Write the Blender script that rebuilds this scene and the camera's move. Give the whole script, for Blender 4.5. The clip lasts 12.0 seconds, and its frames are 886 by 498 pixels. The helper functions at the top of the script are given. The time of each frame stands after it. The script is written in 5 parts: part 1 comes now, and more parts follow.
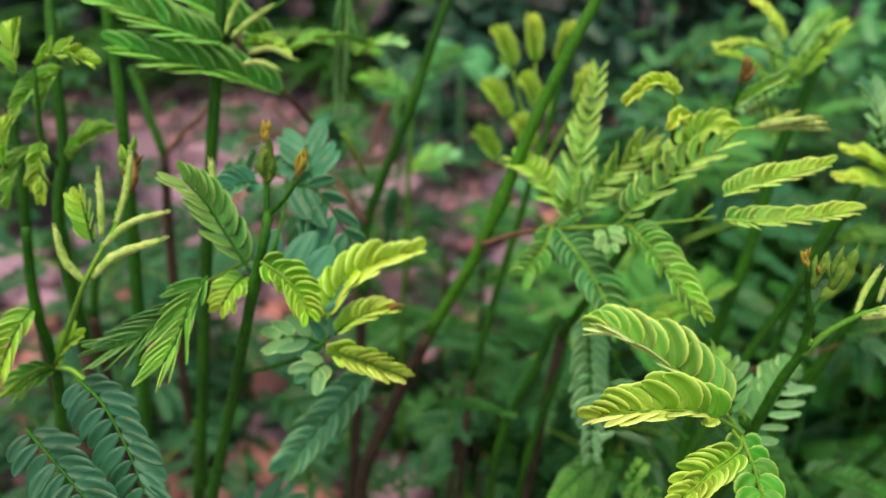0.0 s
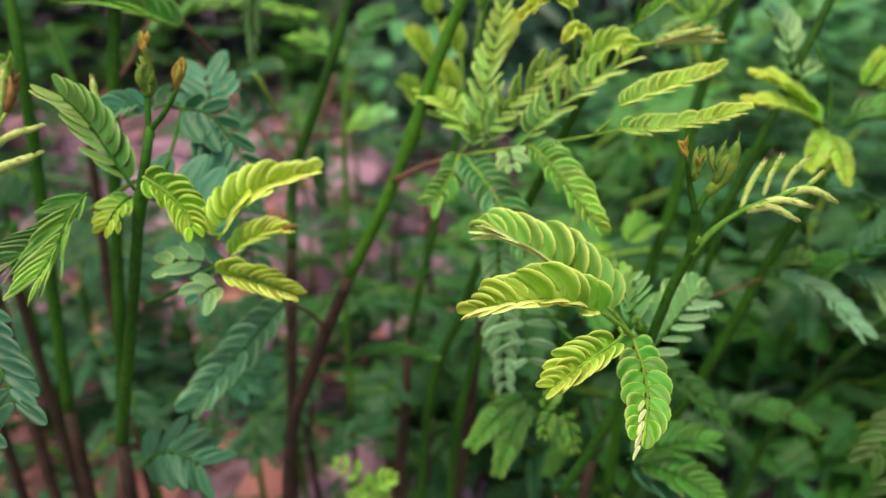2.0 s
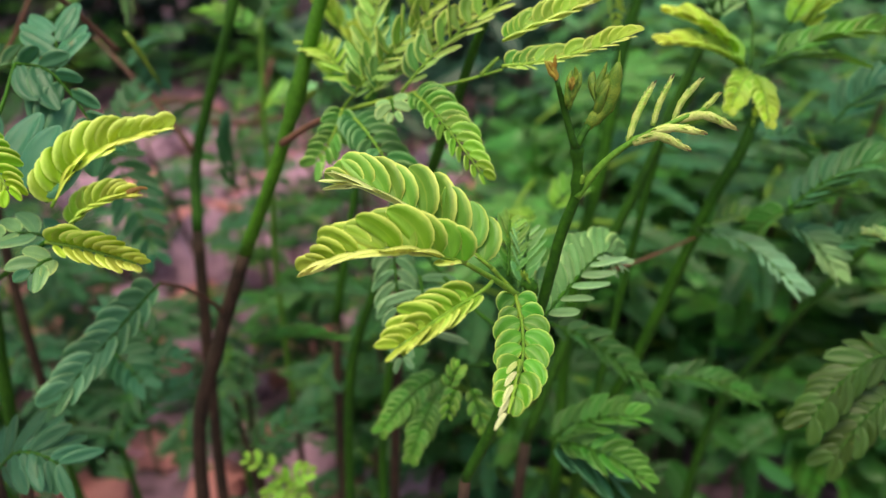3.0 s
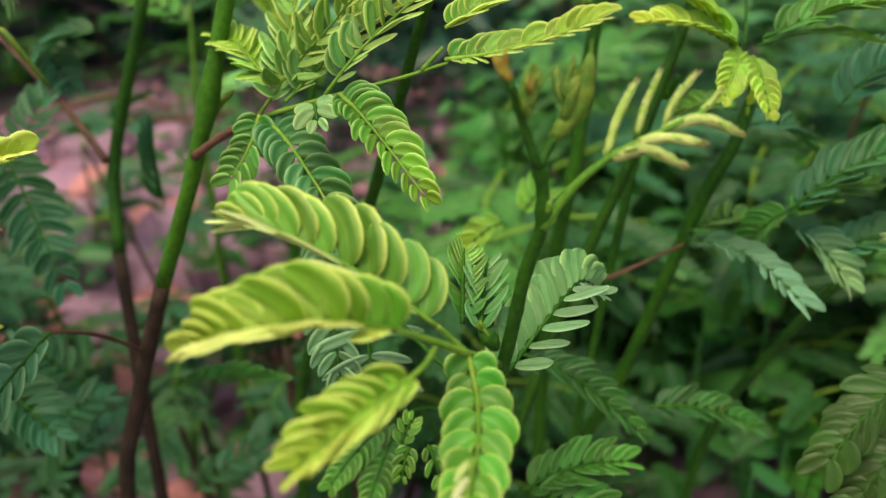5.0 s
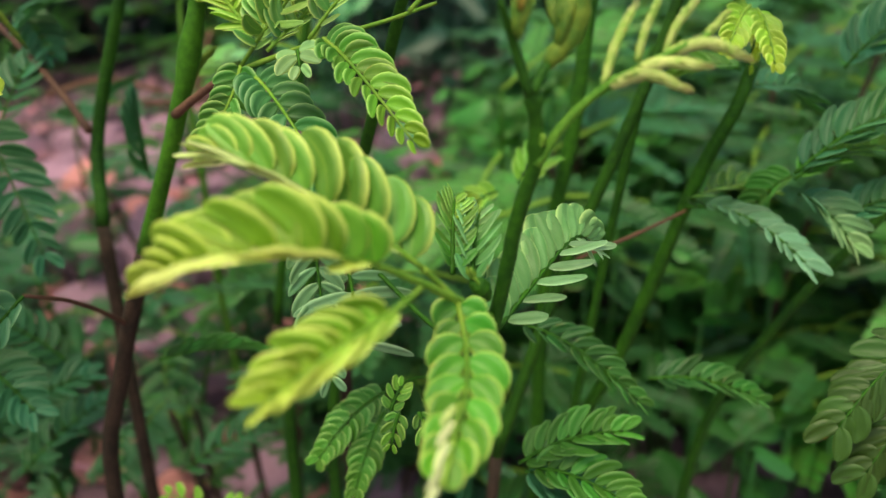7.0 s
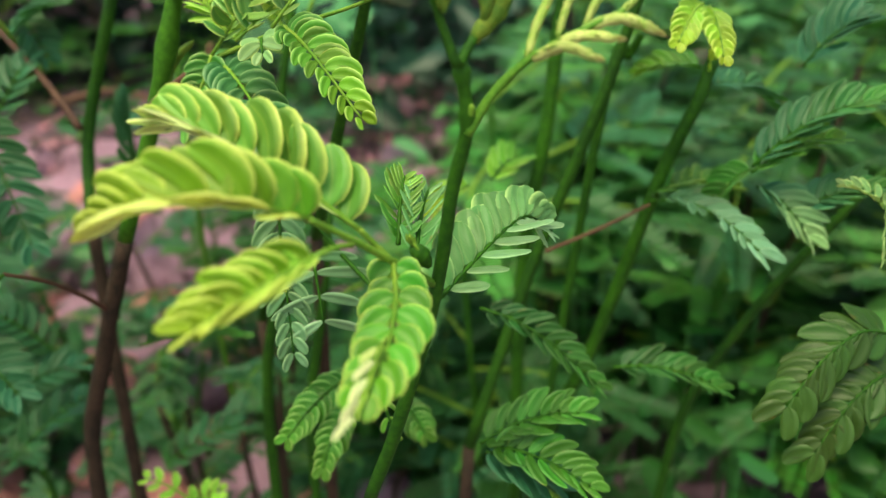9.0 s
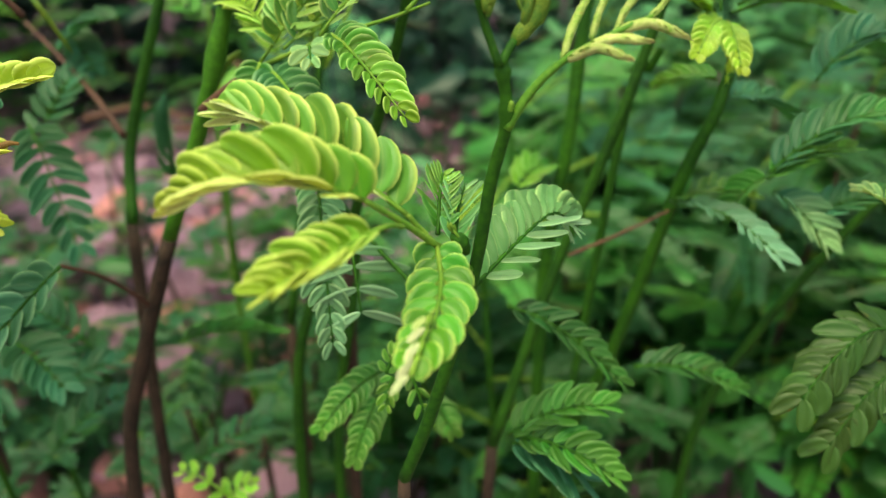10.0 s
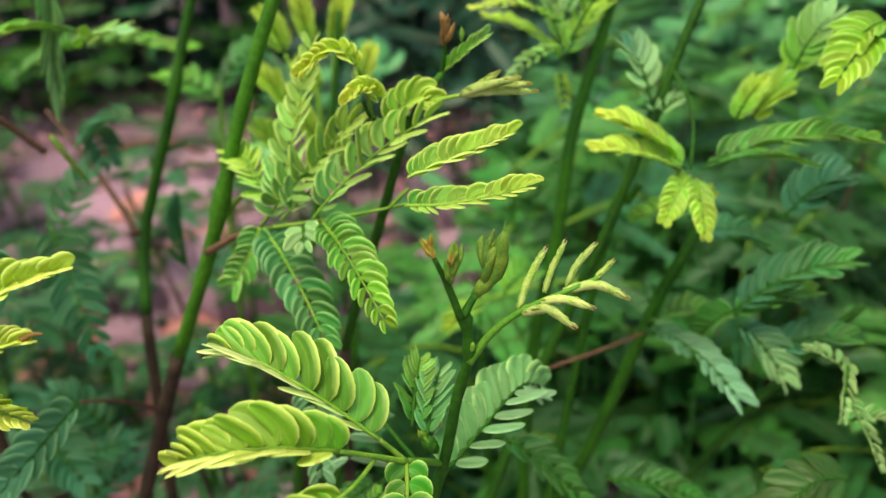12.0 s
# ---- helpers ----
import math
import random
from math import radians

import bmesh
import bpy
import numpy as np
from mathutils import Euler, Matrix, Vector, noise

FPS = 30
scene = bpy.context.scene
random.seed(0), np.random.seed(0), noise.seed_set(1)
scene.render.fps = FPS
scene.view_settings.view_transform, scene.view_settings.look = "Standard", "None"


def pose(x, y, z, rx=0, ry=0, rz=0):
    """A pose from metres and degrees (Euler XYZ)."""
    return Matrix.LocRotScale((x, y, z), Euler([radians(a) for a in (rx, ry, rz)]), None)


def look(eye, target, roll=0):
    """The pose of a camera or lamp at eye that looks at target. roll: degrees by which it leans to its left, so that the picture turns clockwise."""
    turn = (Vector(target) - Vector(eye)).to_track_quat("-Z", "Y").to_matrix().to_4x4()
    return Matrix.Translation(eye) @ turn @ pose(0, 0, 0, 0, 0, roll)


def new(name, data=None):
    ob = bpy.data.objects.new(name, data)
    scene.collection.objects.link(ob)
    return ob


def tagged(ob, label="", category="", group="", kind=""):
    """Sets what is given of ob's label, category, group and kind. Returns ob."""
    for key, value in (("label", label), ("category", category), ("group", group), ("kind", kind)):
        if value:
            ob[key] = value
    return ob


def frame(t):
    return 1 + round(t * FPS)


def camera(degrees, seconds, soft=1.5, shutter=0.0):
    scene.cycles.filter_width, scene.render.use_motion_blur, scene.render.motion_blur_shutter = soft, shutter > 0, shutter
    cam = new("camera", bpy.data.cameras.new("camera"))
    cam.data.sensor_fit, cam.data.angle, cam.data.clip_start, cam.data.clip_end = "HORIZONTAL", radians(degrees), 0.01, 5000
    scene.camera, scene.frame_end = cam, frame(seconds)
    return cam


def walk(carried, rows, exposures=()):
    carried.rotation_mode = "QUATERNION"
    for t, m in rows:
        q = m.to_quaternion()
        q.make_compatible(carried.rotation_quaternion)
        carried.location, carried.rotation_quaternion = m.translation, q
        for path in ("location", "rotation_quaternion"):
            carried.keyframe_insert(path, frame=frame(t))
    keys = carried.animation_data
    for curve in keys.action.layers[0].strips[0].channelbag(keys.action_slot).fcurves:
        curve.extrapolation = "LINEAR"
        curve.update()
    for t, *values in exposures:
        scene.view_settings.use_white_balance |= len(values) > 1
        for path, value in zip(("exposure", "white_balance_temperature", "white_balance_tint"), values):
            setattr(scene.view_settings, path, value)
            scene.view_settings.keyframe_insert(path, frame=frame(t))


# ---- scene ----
cam = camera(60.0, 12.0, soft=1.4)
cam.data.dof.use_dof = True
cam.data.dof.focus_distance = 0.188
cam.data.dof.aperture_fstop = 10.0
PATH = [
    (0, (0.0000, 0.0000, 0.5200), (0.0000, 0.8911, 0.0663), 0.01),
    (0.5, (0.0144, -0.0047, 0.5213), (0.0172, 0.8879, 0.0705), -0.43),
    (1, (0.0193, -0.0052, 0.5207), (0.0318, 0.8840, 0.0632), -0.69),
    (1.5, (0.0200, -0.0083, 0.5137), (0.0339, 0.8797, 0.0541), -0.95),
    (2, (0.0280, -0.0095, 0.4926), (0.0516, 0.8834, 0.0430), -0.74),
    (2.5, (0.0480, 0.0007, 0.4760), (0.0789, 0.8888, 0.0174), -1.53),
    (3, (0.0623, 0.0082, 0.4683), (0.1033, 0.8992, 0.0162), -2.62),
    (3.5, (0.0662, 0.0236, 0.4706), (0.1150, 0.9045, -0.0001), -3.55),
    (5.5, (0.0764, 0.0570, 0.4545), (0.1434, 0.9323, -0.0244), -4.04),
    (6, (0.0730, 0.0589, 0.4494), (0.1361, 0.9323, -0.0335), -4.39),
    (6.5, (0.0732, 0.0582, 0.4472), (0.1350, 0.9319, -0.0353), -4.26),
    (7, (0.0770, 0.0562, 0.4456), (0.1429, 0.9324, -0.0319), -4.18),
    (9, (0.0898, 0.0414, 0.4388), (0.1451, 0.9323, -0.0121), -4.16),
    (9.5, (0.0859, 0.0342, 0.4388), (0.1372, 0.9327, 0.0030), -4.20),
    (10, (0.0822, 0.0269, 0.4375), (0.1255, 0.9324, 0.0152), -3.93),
    (10.5, (0.0820, 0.0233, 0.4390), (0.1241, 0.9327, 0.0252), -3.45),
    (11, (0.0912, 0.0244, 0.4601), (0.1221, 0.9363, 0.0508), -3.68),
    (11.5, (0.1009, 0.0315, 0.4837), (0.1082, 0.9318, 0.0486), -4.53),
    (12, (0.0973, 0.0329, 0.5004), (0.1165, 0.9225, 0.0442), -3.61),
]
walk(cam, [(t, look(eye, target, roll)) for t, eye, target, roll in PATH],
     exposures=[(0, 0.7, 7900, -9), (0.5, 0.72, 7900, -9), (1.0, 0.75, 7900, -3), (3.5, 0.7, 8000, 4), (6.0, 0.62, 8100, -2), (7.0, 0.68, 8150, -4), (9.0, 0.92, 8500, -10), (10.5, 0.95, 8500, -10), (11.5, 0.92, 8200, -9), (12.0, 0.88, 8200, -9)])

# ---- sky and sun: open shade under a bright, hazy sky ----
world = bpy.data.worlds.new("sky")
scene.world = world
world.use_nodes = True
wn = world.node_tree
sky = wn.nodes.new("ShaderNodeTexSky")
sky.sky_type, sky.sun_disc = "NISHITA", False
sky.sun_elevation, sky.sun_rotation = radians(76), radians(210)
sky.dust_density, sky.air_density = 3.0, 1.0
wn.links.new(sky.outputs[0], wn.nodes["Background"].inputs[0])
wn.nodes["Background"].inputs[1].default_value = 0.192
sun = new("sun", bpy.data.lights.new("sun", "SUN"))
sun.data.energy, sun.data.angle, sun.data.color = 1.8, radians(28), (1.0, 0.94, 0.82)
sun.matrix_world = look((-0.25, -0.35, 3.0), (0.1, 0.25, 0.2))

V = Vector
ORG = {}


# ---- materials ----
def nodes_of(name):
    m = bpy.data.materials.new(name)
    m.use_nodes = True
    t = m.node_tree
    return m, t, t.nodes, t.nodes["Principled BSDF"], lambda a, b: t.links.new(a, b)


def mix(nt, kind, a, b, fac):
    n = nt.nodes.new("ShaderNodeMix")
    n.data_type, n.blend_type = "RGBA", kind
    for sock, val in ((n.inputs[0], fac), (n.inputs[6], a), (n.inputs[7], b)):
        if isinstance(val, (int, float)):
            sock.default_value = val
        elif isinstance(val, tuple):
            sock.default_value = (*val, 1)
        else:
            nt.links.new(val, sock)
    return n.outputs[2]


def calc(nt, op, a, b=0.0, clamp=False):
    n = nt.nodes.new("ShaderNodeMath")
    n.operation, n.use_clamp = op, clamp
    for sock, val in zip(n.inputs, (a, b)):
        if isinstance(val, (int, float)):
            sock.default_value = val
        else:
            nt.links.new(val, sock)
    return n.outputs[0]


def grain(nt, scale, detail=3.0, coords="Object"):
    tc, n = nt.nodes.new("ShaderNodeTexCoord"), nt.nodes.new("ShaderNodeTexNoise")
    n.inputs["Scale"].default_value, n.inputs["Detail"].default_value = scale, detail
    nt.links.new(tc.outputs[coords], n.inputs["Vector"])
    return n.outputs["Fac"]


def leaf_material(name, gloss=0.42, through_light=0.3, margin=0.55, island=False):
    """A thin leaf: its own colour (the object's), a paler margin and midrib with an edge highlight painted in, fine
    veins, some light let through.
    """
    m, nt, nodes, p, link = nodes_of(name)
    info = nodes.new("ShaderNodeObjectInfo")
    geo = nodes.new("ShaderNodeNewGeometry")
    rand = geo.outputs["Random Per Island"] if island else info.outputs["Random"]
    uv = nodes.new("ShaderNodeSeparateXYZ")
    link(nodes.new("ShaderNodeUVMap").outputs[0], uv.inputs[0])
    across = calc(nt, "ABSOLUTE", calc(nt, "MULTIPLY_ADD", uv.outputs[0], 2.0))
    across.node.inputs[0].links[0].from_node.inputs[2].default_value = -1.0
    tip = calc(nt, "POWER", uv.outputs[1], 14.0)
    wav = grain(nt, 5.0, 2.0)
    edge = calc(nt, "MULTIPLY_ADD", calc(nt, "ADD", calc(nt, "MAXIMUM", across, tip), calc(nt, "MULTIPLY", wav, 0.4)), 2.6, True)
    edge.node.inputs[2].default_value = -2.25
    rib = calc(nt, "SUBTRACT", 1.0, calc(nt, "MULTIPLY", across, 9.0, True), True)
    veins = nodes.new("ShaderNodeTexWave")
    veins.bands_direction = "DIAGONAL"
    veins.inputs["Scale"].default_value, veins.inputs["Distortion"].default_value = 5.0, 4.0
    link(nodes.new("ShaderNodeUVMap").outputs[0], veins.inputs[0])
    hsv = nodes.new("ShaderNodeHueSaturation")
    link(info.outputs["Color"], hsv.inputs["Color"])
    link(calc(nt, "MULTIPLY_ADD", rand, 0.024), hsv.inputs["Hue"])
    hsv.inputs["Hue"].links[0].from_node.inputs[2].default_value = 0.49
    link(calc(nt, "MULTIPLY_ADD", rand, 0.5), hsv.inputs["Value"])
    hsv.inputs["Value"].links[0].from_node.inputs[2].default_value = 0.75
    mottle = grain(nt, 2.6)
    mottle.node.noise_dimensions = "4D"
    link(calc(nt, "MULTIPLY", rand, 40.0), mottle.node.inputs["W"])
    col = mix(nt, "MULTIPLY", hsv.outputs[0], (0.72, 0.82, 0.65), calc(nt, "MULTIPLY_ADD", mottle, 2.2, True))
    col.node.inputs[0].links[0].from_node.inputs[2].default_value = -0.75
    col = mix(nt, "MULTIPLY", col, (0.8, 0.85, 0.75), calc(nt, "MULTIPLY", veins.outputs["Fac"], 0.04))
    light = nodes.new("ShaderNodeHueSaturation")
    light.inputs["Saturation"].default_value, light.inputs["Value"].default_value = 0.75, 3.2
    link(hsv.outputs[0], light.inputs["Color"])
    young_rim = mix(nt, "MIX", light.outputs[0], (0.66, 0.72, 0.17), calc(nt, "POWER", info.outputs["Alpha"], 1.5))
    pale = mix(nt, "MIX", hsv.outputs[0], young_rim, calc(nt, "MULTIPLY", info.outputs["Alpha"], margin))
    thin = calc(nt, "MULTIPLY_ADD", calc(nt, "MAXIMUM", across, tip), 7.0, True)
    thin.node.inputs[2].default_value = -5.9
    # soft band, then thin rim: the pale margin plus a painted edge highlight
    col = mix(nt, "MIX", col, pale, calc(nt, "MAXIMUM", calc(nt, "MULTIPLY", edge, 0.48), calc(nt, "MULTIPLY", rib, 0.15)))
    col = mix(nt, "MIX", col, pale, calc(nt, "MULTIPLY", thin, 0.95))
    scorch = calc(nt, "MULTIPLY_ADD", mottle, 9.0, True)
    scorch.node.inputs[2].default_value = -5.6
    col = mix(nt, "MIX", col, (0.25, 0.1, 0.02), calc(nt, "MULTIPLY", scorch, calc(nt, "POWER", across, 6.0)))
    link(col, p.inputs["Base Color"])
    p.inputs["Roughness"].default_value = gloss
    p.inputs["Specular IOR Level"].default_value = 0.3
    bump = nodes.new("ShaderNodeBump")
    bump.inputs["Strength"].default_value, bump.inputs["Distance"].default_value = 0.08, 0.0004
    link(veins.outputs["Fac"], bump.inputs["Height"])
    link(bump.outputs[0], p.inputs["Normal"])
    tr, ms = nodes.new("ShaderNodeBsdfTranslucent"), nodes.new("ShaderNodeMixShader")
    link(mix(nt, "MULTIPLY", col, (1.0, 1.0, 0.45), 1.0), tr.inputs[0])
    ms.inputs[0].default_value = through_light
    link(p.outputs[0], ms.inputs[1]), link(tr.outputs[0], ms.inputs[2])
    link(ms.outputs[0], nodes["Material Output"].inputs[0])
    return m


def rough_material(name, a, b, scale, gloss=0.6, relief=0.4, depth=0.001, spots=None):
    """Two colours in noise at two scales, with relief; spots: a third colour in small flecks."""
    m, nt, nodes, p, link = nodes_of(name)
    big, fine = grain(nt, scale), grain(nt, scale * 9, 5.0)
    col = mix(nt, "MIX", a, b, calc(nt, "MULTIPLY_ADD", calc(nt, "ADD", big, fine), 2.6, True))
    col.node.inputs[0].links[0].from_node.inputs[2].default_value = -2.1
    if spots:
        fl = grain(nt, scale * 4, 1.0)
        ramp = calc(nt, "MULTIPLY_ADD", fl, 14.0, True)
        ramp.node.inputs[2].default_value = -9.8
        col = mix(nt, "MIX", col, spots, ramp)
    info = nodes.new("ShaderNodeObjectInfo")
    hsv = nodes.new("ShaderNodeHueSaturation")
    link(col, hsv.inputs["Color"])
    link(calc(nt, "MULTIPLY_ADD", info.outputs["Random"], 0.4), hsv.inputs["Value"])
    hsv.inputs["Value"].links[0].from_node.inputs[2].default_value = 0.8
    link(hsv.outputs[0], p.inputs["Base Color"])
    p.inputs["Roughness"].default_value = gloss
    p.inputs["Specular IOR Level"].default_value = 0.18
    bump = nodes.new("ShaderNodeBump")
    bump.inputs["Strength"].default_value, bump.inputs["Distance"].default_value = relief, depth
    link(fine, bump.inputs["Height"])
    link(bump.outputs[0], p.inputs["Normal"])
    return m


LEAF = leaf_material("leaf", margin=0.85)
LEAF_JOINED = leaf_material("leaf_joined", island=True, margin=0.45)
STEM = rough_material("green_stem", (0.011, 0.055, 0.003), (0.026, 0.1, 0.005), 60, 0.65, 0.3, 0.0003)
GREEN = rough_material("bright_green_stem", (0.025, 0.095, 0.005), (0.05, 0.155, 0.009), 60, 0.6, 0.3, 0.0003)
BARK = rough_material("brown_stem", (0.022, 0.015, 0.01), (0.06, 0.034, 0.022), 80, 0.7, 0.5, 0.0004)
RED = rough_material("reddish_twig", (0.065, 0.028, 0.02), (0.12, 0.058, 0.036), 90, 0.6, 0.3, 0.0003)
TWIG = rough_material("light_green_twig", (0.09, 0.21, 0.02), (0.19, 0.3, 0.04), 90, 0.5, 0.3, 0.0003)
SHOOT = rough_material("green_shoot", (0.045, 0.14, 0.012), (0.09, 0.2, 0.022), 120, 0.5, 0.3, 0.0003)
POD = rough_material("closed_leaf", (0.16, 0.29, 0.035), (0.44, 0.45, 0.16), 340, 0.5, 0.5, 0.0004, spots=(0.3, 0.2, 0.05))
BUD = rough_material("green_bud", (0.04, 0.11, 0.012), (0.15, 0.2, 0.025), 300, 0.5, 0.5, 0.0004)
RUST = rough_material("rust_bud", (0.2, 0.095, 0.012), (0.26, 0.24, 0.04), 400, 0.6, 0.5, 0.0004)
BROWN = rough_material("brown_bud", (0.1, 0.045, 0.015), (0.24, 0.13, 0.04), 300, 0.6, 0.5, 0.0004)
SOIL = rough_material("soil", (0.055, 0.034, 0.044), (0.19, 0.108, 0.155), 5, 0.95, 0.8, 0.01, spots=(0.06, 0.035, 0.03))
DRY = rough_material("dry_leaf", (0.34, 0.12, 0.16), (0.5, 0.25, 0.32), 30, 0.8, 0.5, 0.001)
BRICK = rough_material("broken_brick", (0.52, 0.17, 0.16), (0.64, 0.31, 0.32), 25, 0.9, 0.8, 0.003)
CLOD = rough_material("mauve_stone", (0.3, 0.15, 0.23), (0.46, 0.28, 0.38), 22, 0.9, 0.8, 0.003)
STRAW = rough_material("dry_stalk", (0.3, 0.17, 0.14), (0.45, 0.3, 0.26), 40, 0.8, 0.4, 0.001)

YEL, LIME, FRESH = (0.54, 0.6, 0.07), (0.34, 0.48, 0.04), (0.15, 0.33, 0.03)
MID, DEEP, BLUE, PALE = (0.046, 0.175, 0.022), (0.02, 0.085, 0.02), (0.032, 0.145, 0.068), (0.24, 0.42, 0.17)


# ---- building blocks ----
def part(name, data, mat, parent, origin, label=""):
    """A mesh (verts about its origin, faces) as one object under a thing or a part."""
    ob = new(name, data)
    if not data.materials:
        data.materials.append(mat)
    ob.parent = parent
    ob.location = V(origin) - ORG.get(parent, V())
    ORG[ob] = V(origin)
    return tagged(ob, label)


def thing(name, base, label, category, group="", kind=""):
    ob = new(name)
    ob.empty_display_size = 0.02
    ob.location = V(base)
    ORG[ob] = V(base)
    return tagged(ob, label, category, group, kind)


def mesh(name, verts, faces, uvs=None):
    me = bpy.data.meshes.new(name)
    me.from_pydata([tuple(v) for v in verts], [], faces)
    me.polygons.foreach_set("use_smooth", [True] * len(me.polygons))
    if uvs:
        lay = me.uv_layers.new(name="UVMap")
        idx = np.empty(len(me.loops), dtype=int)
        me.loops.foreach_get("vertex_index", idx)
        lay.data.foreach_set("uv", np.asarray(uvs, float)[idx].ravel())
    me.update()
    return me


def spline(pts, steps=6):
    """Points along a smooth line through pts."""
    pts = [V(p) for p in pts]
    if len(pts) == 2:
        return [pts[0].lerp(pts[1], i / steps) for i in range(steps + 1)]
    ext = [2 * pts[0] - pts[1], *pts, 2 * pts[-1] - pts[-2]]
    out = []
    for a, b, c, d in zip(ext, ext[1:], ext[2:], ext[3:]):
        for i in range(steps):
            t = i / steps
            out.append(0.5 * (2 * b + (c - a) * t + (2 * a - 5 * b + 4 * c - d) * t * t + (3 * b - a - 3 * c + d) * t ** 3))
    return out + [pts[-1]]


def tube(line, radius, sides=8, wobble=0.0):
    """Verts and faces of a closed tube; radius(s) for s in 0..1 along it."""
    verts, faces, n = [], [], len(line)
    side = None
    for i, p in enumerate(line):
        t = (line[min(i + 1, n - 1)] - line[max(i - 1, 0)]).normalized()
        if side is None:
            side = t.orthogonal().normalized()
        side = (side - side.dot(t) * t).normalized()
        up = t.cross(side)
        r = radius(i / (n - 1))
        for k in range(sides):
            a = 2 * math.pi * k / sides
            rr = r * (1 + wobble * noise.noise(V((p.x * 300, p.y * 300, p.z * 300 + k))))
            verts.append(p + rr * (math.cos(a) * side + math.sin(a) * up))
    for i in range(n - 1):
        for k in range(sides):
            a, b = i * sides + k, i * sides + (k + 1) % sides
            faces.append((a, b, b + sides, a + sides))
    faces.append(tuple(reversed(range(sides))))
    faces.append(tuple(range((n - 1) * sides, n * sides)))
    return verts, faces


def rod(name, pts, r0, r1, mat, parent, label="", knots=(), sides=8, steps=6):
    """A tapered stem, twig or stalk through pts, with swollen knots at some shares of its length."""
    line = spline(pts, steps)
    o = line[0]

    def radius(s):
        r = r0 + (r1 - r0) * s
        for k in knots:
            r *= 1 + 0.45 * math.exp(-((s - k) / 0.02) ** 2)
        return r
    v, f = tube([p - o for p in line], radius, sides, 0.12)
    return part(name, mesh(name, v, f), mat, parent, o, label)


def pod(name, pts, r, mat, parent, label="", blunt=0.5):
    """A closed, spindle-shaped young leaf or bud along pts, with a lengthwise seam."""
    line = spline(pts, 6)
    o = line[0]
    v, f = tube([p - o for p in line], lambda s: 0.75 * r * (0.25 + 0.9 * math.sin(math.pi * min(1, s * 0.93 + 0.07)) ** blunt) * (1 + 0.09 * math.sin(s * 48)), 8, 0.2)
    return part(name, mesh(name, v, f), mat, parent, o, label)


def bud_cluster(name, at, way, size, mat, parent, label="", count=10, seed=1):
    """Small pointed scales bunched round a growing tip, joined into one bud."""
    rnd = random.Random(seed)
    at, way = V(at), V(way).normalized()
    v, f = [], []
    for k in range(count):
        d = (way + V((rnd.uniform(-1, 1), rnd.uniform(-1, 1), rnd.uniform(-0.5, 1))) * 0.38).normalized()
        o = way * size * rnd.uniform(0, 0.5) + V((rnd.uniform(-1, 1), rnd.uniform(-1, 1), 0)) * size * 0.07
        long = size * rnd.uniform(0.55, 1.0)
        curl = V((rnd.uniform(-1, 1), rnd.uniform(-1, 1), rnd.uniform(-1, 1))) * long * 0.18
        tv, tf = tube(spline([o, o + d * long * 0.5 + curl, o + d * long], 4), lambda s: size * 0.115 * math.sin(math.pi * (0.2 + 0.78 * s)) ** 0.8, 7, 0.25)
        b = len(v)
        v += tv
        f += [tuple(b + q for q in face) for face in tf]
    return part(name, mesh(name, v, f), mat, parent, at, label)


def leaflet_shape(cup, droop, skew, rows=6, cells=2, lift=0.0):
    """One oblong leaflet, 1 long and 1 wide, from its stalk at the origin along +y, upper side +z; lift turns its margin up."""
    verts, faces, uvs = [], [], []
    wide = 2 * cells + 1
    for i in range(rows + 1):
        s = (1 - math.cos(math.pi * i / rows)) / 2
        half = 0.5 * max(0.42 if i == 0 else 0.16, (1 - abs(2 * s - 1) ** 2.6) ** 0.5) * (0.86 + 0.2 * s)
        bend = -droop * s * s
        for k in range(-cells, cells + 1):
            u = k / cells
            x = half * u + skew * s * s
            groove = 0.03 * min(1.0, 2.5 * abs(u)) - 0.02
            verts.append((x, s, bend - cup * (abs(u) ** 1.6) * half + lift * (abs(u) ** 4) * half + groove))
            uvs.append((0.5 + 0.5 * u, s))
    for i in range(rows):
        for k in range(wide - 1):
            a = i * wide + k
            faces.append((a, a + 1, a + 1 + wide, a + wide))
    return verts, faces, uvs


